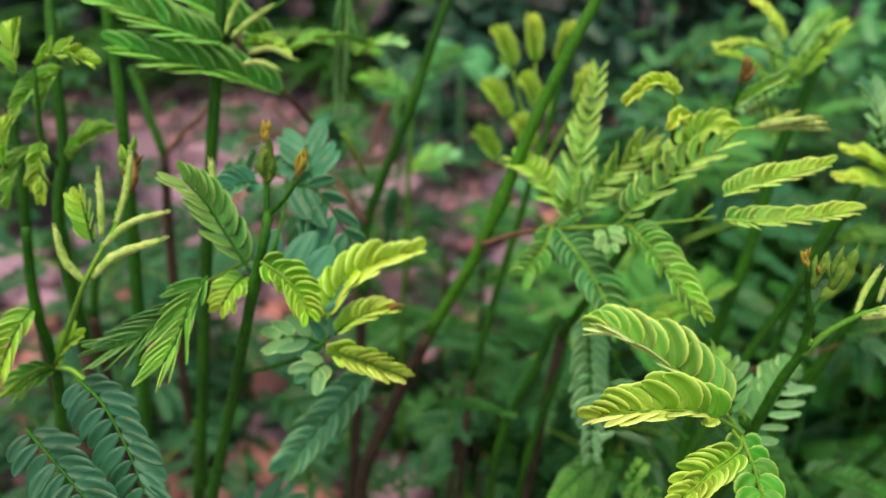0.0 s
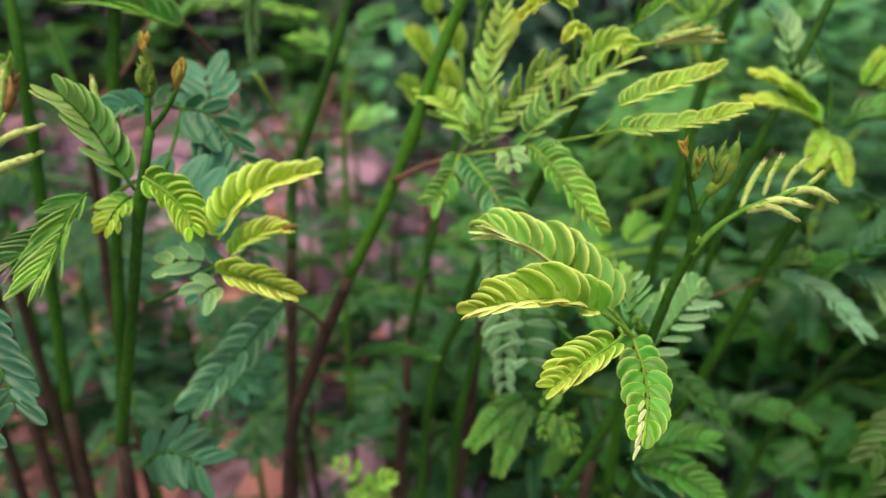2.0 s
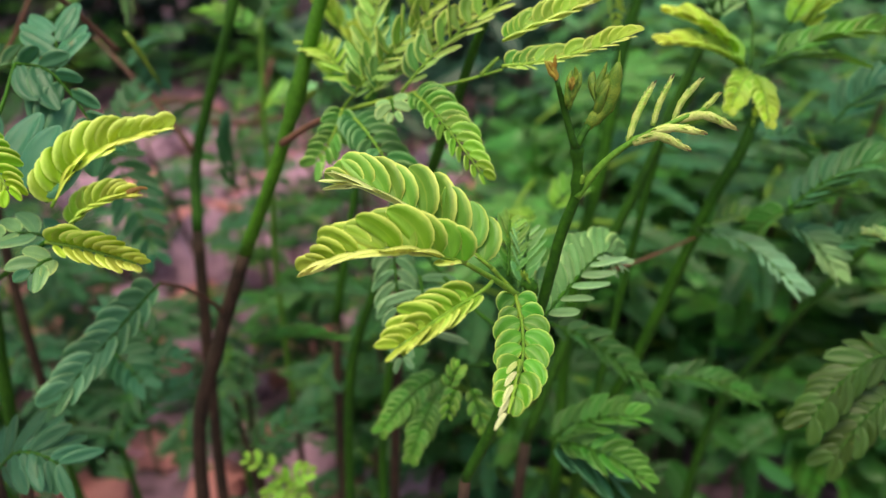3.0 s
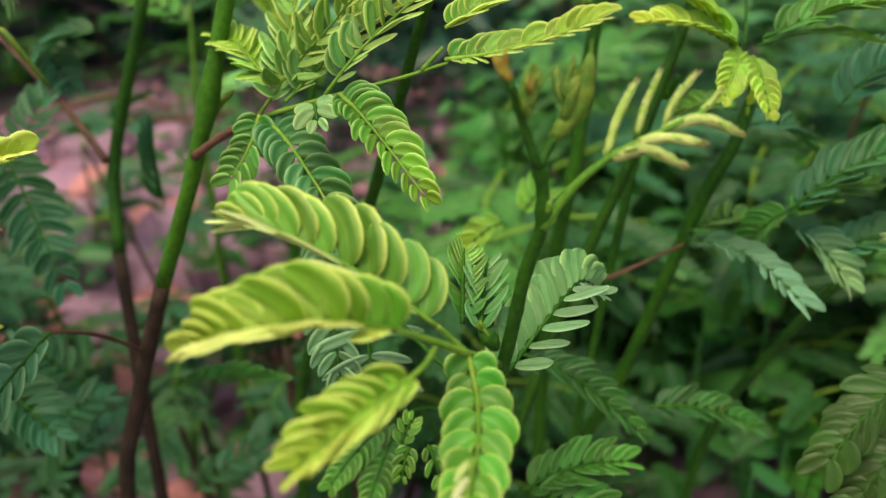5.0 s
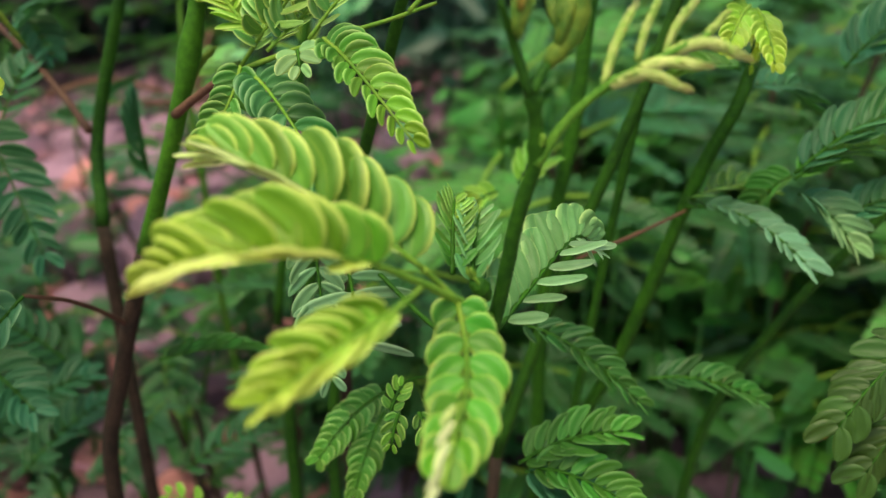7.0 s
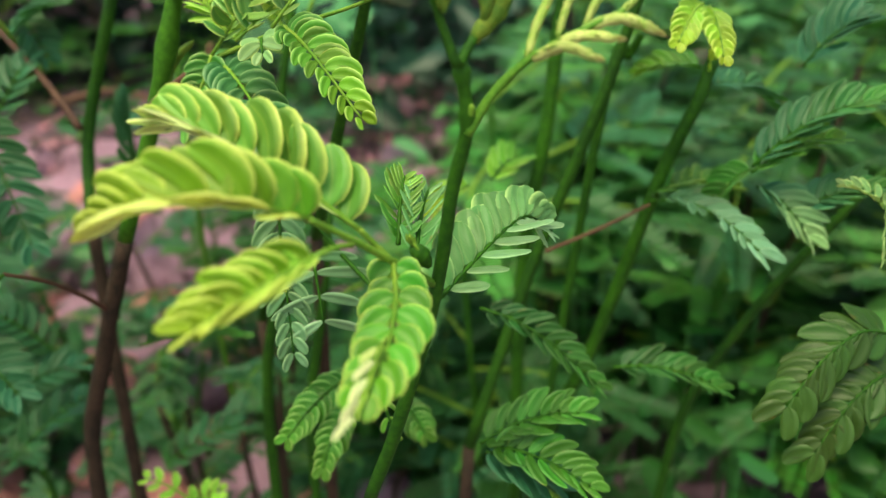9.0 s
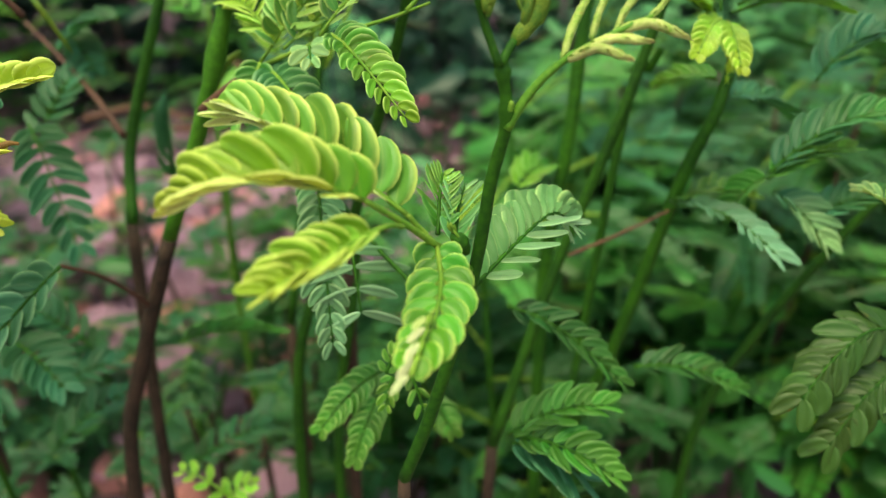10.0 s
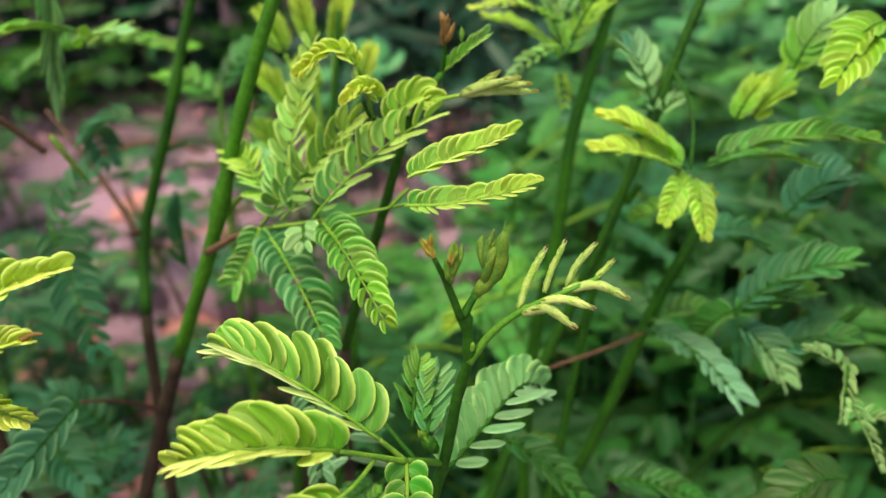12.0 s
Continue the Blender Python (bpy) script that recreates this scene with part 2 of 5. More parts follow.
def sickle_shape(arc, aspect, seed, rows=9, cells=3):
    """One sickle-shaped leaflet, 1 long and aspect wide, from its stalk at the origin along +y; its tip bends by arc towards +x,
    its upper side is +z, hollow like a spoon, with a margin rolled back and an uneven surface."""
    rnd = random.Random(seed)
    wave, cup, droop = rnd.uniform(0, 6), rnd.uniform(0.3, 0.5) + 0.1 * arc, rnd.uniform(-0.06, 0.12)
    verts, faces, uvs = [], [], []
    wide = 2 * cells + 1
    x, y, last = 0.0, 0.0, 0.0
    for i in range(rows + 1):
        s = (1 - math.cos(math.pi * i / rows)) / 2
        a = arc * (0.5 * (s + last) - 0.42)
        x, y, last = x + (s - last) * math.sin(a), y + (s - last) * math.cos(a), s
        a = arc * (s - 0.42)
        body = 1.95 * (s ** 0.5 * (1 - s) ** 0.62) ** 0.9 if 0 < i < rows else 0.0
        half = 0.5 * aspect * max(0.3 if i == 0 else 0.13, body) * (0.9 + 0.16 * s)
        for k in range(-cells, cells + 1):
            u = math.copysign(abs(k / cells) ** 0.75, k)
            w = half * u * (1.12 if u < 0 else 0.9)
            h = half * (cup * u * u - 0.6 * abs(u) ** 8 + 0.06 * min(1.0, 3 * abs(u))) - droop * s * s
            h += 0.03 * aspect * math.sin(7 * s + wave + 2 * u)
            verts.append((x + w * math.cos(a), y - w * math.sin(a), h))
            uvs.append((0.5 + 0.5 * u, s))
    for i in range(rows):
        for k in range(wide - 1):
            a = i * wide + k
            faces.append((a, a + 1, a + 1 + wide, a + wide))
    return verts, faces, uvs


FORMS = ((0.45, 0.2, 0.45), (0.65, 0.3, 0.6), (0.35, 0.15, 0.35), (0.75, 0.42, 0.55), (0.55, 0.5, 0.75))
SHAPES = [leaflet_shape(*form) for form in FORMS]
ARCS, ASPECTS = (0.15, 0.6, 1.1, 1.5), (0.2, 0.28, 0.38, 0.5, 0.7)
SICKLES = {}
for arc in ARCS:
    for aspect in ASPECTS:
        SICKLES[arc, aspect] = [mesh("leaflet", *sickle_shape(arc, aspect, k)) for k in range(3)]
        for me in SICKLES[arc, aspect]:
            me.materials.append(LEAF)


def far_leaflet():
    v, f, u = [], [], []
    for i, (s, h) in enumerate(((0, 0.12), (0.3, 0.46), (0.72, 0.44), (1, 0.12))):
        for k in (-1, 0, 1):
            v.append((h * k, s, -0.15 * s * s - 0.14 * abs(k)))
            u.append((0.5 + 0.5 * k, s))
    for i in range(3):
        f += [(3 * i, 3 * i + 1, 3 * i + 4, 3 * i + 3), (3 * i + 1, 3 * i + 2, 3 * i + 5, 3 * i + 4)]
    return v, f, u


FAR_SHAPES = [far_leaflet()]


def frame_of(t, up):
    t = t.normalized()
    n = up - up.dot(t) * t
    if n.length < 1e-4:
        n = t.orthogonal()
    n.normalize()
    return t, n, t.cross(n)


def row(n, ll, lw, fold, sweep, roll=22, cols=(MID, FRESH), arc=0.6, rim=0.9, span=(0.06, 1.0), jitter=1.0):
    """One row of leaflets along a stalk. Numbers may be tuples, read evenly from the stalk's base to its tip: length, width, fold towards
    the face, sweep towards the tip, and roll, which raises the margin nearer the base."""
    return {"n": n, "ll": ll, "lw": lw, "fold": fold, "sweep": sweep, "roll": roll, "cols": cols, "arc": arc, "rim": rim, "span": span, "jitter": jitter}


def along(value, s):
    return value if isinstance(value, (int, float)) else float(np.interp(s, np.linspace(0, 1, len(value)), value))


def feather(parent, pts, face, one=None, two=None, stalk=STEM, label="", thick=0.0006, seed=0):
    """A pinna: a thin stalk through pts with up to two rows of leaflets that look along face; row one lies on the side stalk x face."""
    rnd = random.Random(round(sum(abs(c) for p in pts for c in p) * 1e5) + seed)
    line = spline(pts, 6)
    base = line[0]
    v, f = tube([p - base for p in line], lambda s: thick * (1 - 0.55 * s), 6)
    ob = part("pinna", mesh("pinna", v, f), stalk, parent, base, label)
    for sg, r in ((1, one), (-1, two)):
        if not r:
            continue
        for i in range(r["n"]):
            share = i / max(1, r["n"] - 1)
            s = r["span"][0] + (r["span"][1] - r["span"][0]) * share
            x = s * (len(line) - 1)
            j = min(int(x), len(line) - 2)
            p = line[j].lerp(line[j + 1], x - j)
            t, nn, side = frame_of(line[j + 1] - line[j], V(face))
            wild = r["jitter"]
            fo, sw, ro = (radians(along(r[key], share) + wild * rnd.uniform(-d, d)) for key, d in (("fold", 9), ("sweep", 6), ("roll", 14)))
            out = sg * side * math.cos(fo) + nn * math.sin(fo)
            y = (out * math.cos(sw) + t * math.sin(sw)).normalized()
            z = nn * math.cos(fo) - sg * side * math.sin(fo)
            z = (z - z.dot(y) * y).normalized()
            x = (t - t.dot(y) * y).normalized()
            x, z = x * math.cos(ro) - z * math.sin(ro), z * math.cos(ro) + x * math.sin(ro)
            k, w = along(r["ll"], share) * rnd.uniform(0.88, 1.1), along(r["lw"], share) * 0.8 * rnd.uniform(0.88, 1.12)
            aspect = min(ASPECTS, key=lambda q: abs(math.log(q * k / w)))
            arc = min(ARCS, key=lambda q: abs(q - along(r["arc"], share) - wild * rnd.uniform(-0.12, 0.12)))
            lf = new("leaflet", rnd.choice(SICKLES[arc, aspect]))
            lf.parent = ob
            m = Matrix((x * w / aspect, y * k, z * 0.5 * (k + w / aspect))).transposed()
            lf.matrix_local = Matrix.Translation(p - base + sg * side * thick * 0.6) @ m.to_4x4()
            c = [a + (b - a) * share for a, b in zip(*r["cols"])]
            lf.color = (*c, along(r["rim"], share) * (0.4 + 0.6 * min(1, 2.2 * c[1])))
    return ob


def pinna(parent, base, tip, up=(0, -0.3, 1), n=11, ll=0.011, lw=0.0038, fold=25, sweep=30, sag=0.1, cols=(MID, FRESH), bend=(0, 0, 1),
          taper=0.55, roll=20, lower=0, rim=0.9, stalk=STEM, jitter=1.0, label="", start=0.08, arc=0.6, seed=0):
    """A regular feather of paired leaflets on a thin arched stalk from base to tip. lower: how much further the row
    below is turned down; that row's colour is also lightened, as if lit.
    """
    base, tip, bend = V(base), V(tip), V(bend)
    size = (tip - base).length
    tip = tip - (tip - base) * min(0.25, 0.5 * ll * taper / size)
    pts = [base, base.lerp(tip, 0.35) + bend * size * sag * 0.9, base.lerp(tip, 0.7) + bend * size * sag * 0.8, tip]
    longs = [ll * q for q in (0.78, 0.95, 1.0, 0.94, 0.82 * (0.5 + 0.5 * taper), taper)]
    one = row(n, longs, [lw * q for q in (0.95, 1, 1, 0.95, 0.85)], fold, (sweep, sweep + 4, sweep + 20), roll, cols, arc, rim, (start, 1.0), jitter)
    two = dict(one)
    if lower:
        t, nn, side = frame_of(tip - base, V(up))
        under = two if side.z > 0 else one
        under.update(fold=fold + lower, sweep=(min(70, sweep + lower * 0.6), min(74, sweep + lower * 0.6 + 14)), lw=lw * 0.7, cols=[[a + (b - a) * 0.35 for a, b in zip(c, (0.42, 0.53, 0.06))] for c in cols])
    return feather(parent, pts, up, one, two, stalk, label, seed=seed)


def dirn(right, up, near):
    """A direction from shares to the right, up and back towards the walker, as seen with the head bent down a little."""
    return (right, 0.45 * up - 0.89 * near, 0.89 * up + 0.45 * near)


def closed_pinna(parent, a, b, c, r, label, cols=((0.15, 0.29, 0.035), (0.44, 0.45, 0.17)), up=(-0.2, 0.8, 0.5)):
    """A young pinna still shut: a slim core wrapped in two rows of pressed leaflets."""
    r = 0.82 * r
    core = pod("closed_pinna", [a, b, c], r * 1.05, POD, parent, label, blunt=0.45)
    line = spline([a, b, c], 2)
    for p, q, f in ((line[0], line[2], 0.0), (line[2], line[4], 0.5)):
        mixed = [tuple(u + (w - u) * k for u, w in zip(*cols)) for k in (f, f + 0.5)]
        pinna(core, p, q, up=dirn(*up), n=5, ll=r * 2.1, lw=r * 1.0, fold=66, sweep=66, sag=0, cols=mixed, taper=0.9, rim=0.75, stalk=TWIG, start=0.0, jitter=0.7)
    return core


def to_ground(p, q, keep=0.25):
    """From p, coming down from q, on to the soil: the foot of a stem."""
    p, q = V(p), V(q)
    d = (p - q) / max(0.01, q.z - p.z)
    mid = V((p.x + d.x * keep * p.z * 0.6, p.y + d.y * keep * p.z * 0.6, p.z * 0.45))
    foot = V((mid.x + d.x * keep * mid.z * 0.5, mid.y + d.y * keep * mid.z * 0.5, -0.01))
    return mid, foot


def shrub(name, pts, r_low, r_top, label, bark_to=None, group="upright shrub stems", knots=(), mat=STEM):
    """An upright shoot given from its top down; its foot is carried on to the soil. The lowest share of it is brown bark."""
    pts = [V(p) for p in pts]
    mid, foot = to_ground(pts[-1], pts[-2])
    base = thing(name, (foot.x, foot.y, 0.0), label, "shrub", group)
    whole = [foot, mid, *reversed(pts)]
    cut = bark_to if bark_to is not None else 2
    r_cut = r_low + (r_top - r_low) * cut / (len(whole) - 1)
    rod("lower_stem", whole[:cut + 1], r_low, r_cut, BARK, base, "brown woody lower stem", sides=10)
    rod("upper_stem", whole[cut:], r_cut * 0.97, r_top, mat, base, "green upper stem", knots=knots, sides=10)
    return base


def far_leaf_mesh(seed, pairs=4):
    """A whole twice-feathered leaf, about 1 long, as one mesh along +y with its upper side to +z."""
    rnd = random.Random(seed)
    av, af, au, am = [], [], [], []

    def add(v, f, u, mat):
        k = len(av)
        av.extend(v), au.extend(u)
        af.extend(tuple(k + q for q in face) for face in f)
        am.extend([mat] * len(f))
    line = spline([(0, 0, 0), (0.02, 0.4, 0.08), (0, 0.75, 0.0)], 4)
    v, f = tube(line, lambda s: 0.011 - 0.005 * s, 4)
    add(v, f, [(0.5, 0.5)] * len(v), 0)
    for i in range(pairs):
        s = 0.3 + 0.7 * i / (pairs - 1)
        p = line[min(int(s * (len(line) - 1)), len(line) - 1)]
        for sg in (-1, 1):
            a = radians(rnd.uniform(35, 60) - 25 * (i == pairs - 1))
            d = V((sg * math.sin(a), math.cos(a), rnd.uniform(-0.35, 0.25))).normalized()
            size = rnd.uniform(0.36, 0.5)
            t, nn, side = frame_of(d, V((rnd.uniform(-0.3, 0.3), 0, 1)))
            fold, n = rnd.uniform(0, 35), 14
            for j in range(n):
                q = p + d * size * (0.1 + 0.9 * j / (n - 1)) + V((0, 0, -0.1 * size * (j / n) ** 2))
                for h in (-1, 1):
                    fo, sw = radians(fold + rnd.uniform(-8, 8)), radians(30 + 25 * (j / n) ** 2)
                    out = h * side * math.cos(fo) + nn * math.sin(fo)
                    y = out * math.cos(sw) + t * math.sin(sw)
                    z = nn * math.cos(fo) - h * side * math.sin(fo)
                    z = (z - z.dot(y) * y).normalized()
                    k = 0.095 * (1 - 0.4 * (j / n) ** 2) * rnd.uniform(0.9, 1.1)
                    m = Matrix((y.cross(z) * k * 0.4, y * k, z * k * 0.5)).transposed()
                    sv, sf, su = FAR_SHAPES[0]
                    add([q + m @ V(w) for w in sv], sf, su, 1)
    me = mesh("leaf", av, af, au)
    me.materials.append(TWIG), me.materials.append(LEAF_JOINED)
    me.polygons.foreach_set("material_index", am)
    return me


FAR_LEAVES = [far_leaf_mesh(k, 3 + k % 3) for k in range(6)]


def filler_shrub(x, y, h, seed, cols=(DEEP, MID), leaves=8, lean=(0, 0), low=0.3, size=(0.1, 0.16), name="shrub"):
    """A shoot that stands behind, bare below, with spread leaves up its stem."""
    rnd = random.Random(seed)
    z0 = ground_height(x, y) - 0.03
    base = thing(name, (x, y, z0), "green feathery-leaved shrub shoot standing among its neighbours", "shrub", "shrub shoots behind")
    pts = [V((x, y, z0)), V((x + lean[0] * 0.35 + rnd.uniform(-0.01, 0.01), y + lean[1] * 0.35, z0 + h * 0.4)), V((x + lean[0], y + lean[1], z0 + h))]
    rod("stem", pts, 0.0032, 0.0016, BARK if rnd.random() < 0.35 else STEM, base, sides=7)
    line = spline(pts, 8)
    for i in range(leaves):
        s = low + (1 - low) * i / max(1, leaves - 1)
        p = line[min(int(s * (len(line) - 1)), len(line) - 1)]
        a = i * 2.4 + rnd.uniform(-0.5, 0.5)
        d = V((math.cos(a), math.sin(a), rnd.uniform(-0.2, 0.55))).normalized()
        t, nn, side = frame_of(d, V((0, 0, 1)))
        k = rnd.uniform(*size)
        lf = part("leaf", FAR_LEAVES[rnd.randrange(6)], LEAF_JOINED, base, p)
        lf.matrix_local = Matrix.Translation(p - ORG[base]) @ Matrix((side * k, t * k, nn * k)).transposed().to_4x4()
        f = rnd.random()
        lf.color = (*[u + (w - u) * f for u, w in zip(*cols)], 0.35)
    return base


# ---- ground ----
def ground_height(x, y):
    return 0.02 * noise.noise(V((x * 1.3, y * 1.3, 0))) + 0.008 * noise.noise(V((x * 7, y * 7, 3)))


gv, gf = [], []
axis_x = [-60, -25, -10, -5] + [-3 + 0.1 * i for i in range(61)] + [5, 10, 25, 60]
axis_y = [-60, -20, -6, -2] + [-0.6 + 0.1 * i for i in range(56)] + [7, 10, 25, 60]
for y in axis_y:
    for x in axis_x:
        near = abs(x) < 3.5 and -1 < y < 5.5
        gv.append((x, y, ground_height(x, y) - 0.02 if near else -0.03))
for j in range(len(axis_y) - 1):
    for i in range(len(axis_x) - 1):
        a = j * len(axis_x) + i
        gf.append((a, a + 1, a + 1 + len(axis_x), a + len(axis_x)))
ground = new("ground", mesh("ground", gv, gf))
ground.data.materials.append(SOIL)
tagged(ground, "reddish-brown bare soil littered with dry leaves", "ground", kind="structure")


# ---- the shoot in the middle, with a spread young leaf and a cluster of buds ----
main = shrub("young_shrub", [(0.1046, 0.1861, 0.4048), (0.1053, 0.1871, 0.3915), (0.1017, 0.1891, 0.3771), (0.0963, 0.1916, 0.3503), (0.0849, 0.1949, 0.3134), (0.0750, 0.1987, 0.2864)],
             0.0022, 0.0013, "green shrub shoot with bright yellow-green feathery leaves and buds", knots=(0.965, 0.84))
# spread leaf beside the shoot: a jointed stalk with four young pinnae
JOINT, FORK, END = (0.0881, 0.1780, 0.3680), (0.0822, 0.1772, 0.3762), (0.0745, 0.1640, 0.3852)
rod("leaf_stalk", [(0.0968, 0.1915, 0.3540), (0.0925, 0.1850, 0.3610), JOINT], 0.001, 0.0009, SHOOT, main, "green leaf stalk", knots=(0.97,))
rod("leaf_stalk", [JOINT, (0.0850, 0.1778, 0.3722), FORK], 0.0007, 0.0006, TWIG, main, "yellow-green leaf stalk", knots=(0.95,))
rod("leaf_stalk", [JOINT, (0.0815, 0.1705, 0.3770), END], 0.0008, 0.0006, TWIG, main, "yellow-green leaf stalk")
feather(main, [END, (0.0625, 0.1585, 0.3922), (0.0500, 0.1565, 0.3935), (0.0405, 0.1598, 0.3888)], dirn(0.1, 0.55, 0.85),
        row(13, (0.0092, 0.0124, 0.0120, 0.0108, 0.0098, 0.0086, 0.0072), (0.009, 0.01, 0.0094, 0.0082, 0.0072, 0.0062, 0.005), (20, 18, 18, 18), (34, 48, 54, 58, 64, 73), 38, ((0.13, 0.32, 0.03), (0.4, 0.52, 0.06)), 1.1, 1.3, span=(0.02, 0.97), jitter=1.5),
        # lower row: light falling on and through it is put into brighter colours
        row(8, (0.010, 0.0135, 0.013, 0.0108, 0.0075), (0.0066, 0.0082, 0.008, 0.006), (38, 38, 40), (68, 72, 76), 24, ((0.4, 0.48, 0.08), (0.58, 0.59, 0.17)), 0.15, 0.7, span=(0.05, 0.9), jitter=0.8), stalk=TWIG)
feather(main, [FORK, (0.0708, 0.1800, 0.3862), (0.0585, 0.1848, 0.3935), (0.0510, 0.1876, 0.3965), (0.0468, 0.1893, 0.3958)], dirn(0.2, 0.5, 0.85),
        row(14, (0.011, 0.0132, 0.0155, 0.0155, 0.0128, 0.0112, 0.010, 0.009), (0.0102, 0.011, 0.0104, 0.0094, 0.0088, 0.008, 0.007, 0.006), (14, 14, 14, 22), (28, 46, 62, 67, 64, 62), 30, ((0.11, 0.27, 0.045), (0.22, 0.4, 0.06)), (0.6, 1.1, 1.1, 1.1, 1.5), 1.25, span=(0.05, 0.98), jitter=1.1),
        # lower row again painted brighter, as though the light caught it
        row(9, (0.009, 0.013, 0.016, 0.0145, 0.0095), (0.0048, 0.006, 0.0064), (42, 42, 40), (68, 72, 77), 22, ((0.3, 0.42, 0.12), (0.54, 0.58, 0.24)), 0.15, 0.6, span=(0.08, 0.8), jitter=0.6), stalk=TWIG)
feather(main, [(0.0812, 0.1690, 0.3770), (0.0775, 0.1545, 0.3832), (0.0675, 0.1470, 0.3816), (0.0585, 0.1395, 0.3800)], dirn(0.1, 0.6, 0.8),
        row(12, (0.0076, 0.0088, 0.0084, 0.0072, 0.0052), (0.0048, 0.0054, 0.0048, 0.0036), (18, 16, 18), (44, 52, 64), 38, ((0.18, 0.37, 0.03), (0.4, 0.52, 0.06)), 0.6, 1.1, span=(0.42, 1.0), jitter=1.4),
        row(12, (0.0068, 0.008, 0.0078, 0.0066, 0.005), (0.0052, 0.0058, 0.0052, 0.004), (30, 28, 30), (56, 64, 72), 26, ((0.22, 0.4, 0.05), (0.42, 0.52, 0.08)), 1.1, 1.0, span=(0.42, 1.0), jitter=0.7), stalk=TWIG)
feather(main, [JOINT, (0.0880, 0.1650, 0.3662), (0.0857, 0.1510, 0.3652), (0.0815, 0.1410, 0.3640)], dirn(0.05, 0.75, 0.6),
        row(9, (0.0055, 0.0072, 0.0078, 0.0072, 0.006, 0.0042), (0.0066, 0.0074, 0.007, 0.005), (-18, -26, -20), (28, 40, 60), 38, ((0.055, 0.22, 0.018), (0.11, 0.32, 0.025)), 1.1, 1.15),
        row(9, (0.0055, 0.007, 0.0078, 0.0078, 0.007, 0.005), (0.0066, 0.0074, 0.007, 0.005), (-18, -22, -34), (26, 40, 62), 38, ((0.055, 0.22, 0.018), (0.11, 0.32, 0.025)), 1.1, 1.15), stalk=TWIG)
for k in range(4):
    feather(main, [(0.0850 - 0.001 * k, 0.1500 - 0.0032 * k, 0.3668 - 0.0008 * k), (0.0840 - 0.0012 * k, 0.1460 - 0.0032 * k, 0.3668 - 0.0012 * k)], dirn(-0.4, 0.1, 1),
            row(2, 0.0058, 0.0018, 50, 74, 10, ((0.5, 0.55, 0.2), (0.62, 0.62, 0.34)), 0.15, 0.5), stalk=TWIG, label="cream folded leaf tip")
# leaf on the far side of the shoot: broad leaflets above, narrow ones below
feather(main, [(0.0978, 0.1925, 0.3500), (0.1110, 0.2070, 0.3545), (0.1225, 0.2220, 0.3545), (0.1300, 0.2310, 0.3478)], dirn(-0.1, 0.1, 1),
        row(10, (0.010, 0.013, 0.014, 0.012, 0.008), (0.0048, 0.0052, 0.004), (20, 15, 10), (46, 52, 62), 22, ((0.15, 0.29, 0.12), (0.24, 0.39, 0.22)), 0.15, 0.5),
        row(14, (0.010, 0.012, 0.012, 0.0105, 0.0085, 0.006), (0.0096, 0.0105, 0.0096, 0.0066), (8, 8, 10), (30, 40, 58), -18, ((0.1, 0.24, 0.075), (0.16, 0.32, 0.11)), 0.6, 0.9, jitter=0.7))
pinna(main, (0.0894, 0.1992, 0.3612), (0.0929, 0.2185, 0.3719), up=dirn(0.2, 0, 1), n=11, ll=0.0075, lw=0.0032, fold=25, sweep=40, cols=(MID, (0.2, 0.38, 0.06)), rim=0.6)
pinna(main, (0.0931, 0.1971, 0.3587), (0.0985, 0.2175, 0.3680), up=dirn(0, 0, 1), n=8, ll=0.009, lw=0.0034, fold=35, sweep=45, cols=((0.09, 0.25, 0.08), (0.2, 0.37, 0.16)), rim=0.4)
pod("bud", [(0.0956, 0.1898, 0.3600), (0.0938, 0.1885, 0.3639), (0.0920, 0.1884, 0.3657)], 0.0022, STEM, main, "dark green leaf bud", blunt=0.7)
bud_cluster("bud", (0.0938, 0.1878, 0.3647), dirn(-0.4, 0.9, 0.3), 0.0036, TWIG, main, "light green scales of a leaf bud", 8, 9)
# older leaves below and behind
pinna(main, (0.0646, 0.2402, 0.3410), (0.0665, 0.2266, 0.3185), up=dirn(0.1, 0.6, 0.8), n=4, ll=0.016, lw=0.0046, fold=-6, sweep=8, arc=0.15, cols=((0.13, 0.26, 0.12), (0.2, 0.34, 0.19)), rim=0.4, taper=0.9, label="pale grey-green pinna")
pinna(main, (0.0559, 0.2557, 0.3624), (0.0568, 0.2248, 0.3144), up=dirn(0.1, 0.4, 1), n=14, ll=0.0105, lw=0.0046, fold=5, sweep=40, cols=((0.11, 0.25, 0.1), (0.15, 0.3, 0.15)), rim=0.6, label="pale grey-green pinna")
rod("leaf_stalk", [(0.0893, 0.2161, 0.3323), (0.0815, 0.2293, 0.3336), (0.0684, 0.2451, 0.3442), (0.0559, 0.2557, 0.3624)], 0.0008, 0.0006, STEM, main)
for a, b, n in (((0.0703, 0.2595, 0.2841), (0.0450, 0.2428, 0.2717), 10), ((0.0717, 0.2584, 0.2818), (0.0562, 0.2373, 0.2613), 11), ((0.0851, 0.2741, 0.2582), (0.0931, 0.2634, 0.2485), 6)):
    pinna(main, a, b, up=dirn(0.1, 0.4, 0.9), n=n + 2, ll=0.0078, lw=0.0056, fold=-12, sweep=46, roll=32, rim=0.8, cols=((0.04, 0.155, 0.025), (0.09, 0.26, 0.03)))
rod("leaf_stalk", [(0.0877, 0.2400, 0.3018), (0.0794, 0.2565, 0.2897), (0.0704, 0.2600, 0.2828)], 0.0007, 0.0005, STEM, main)
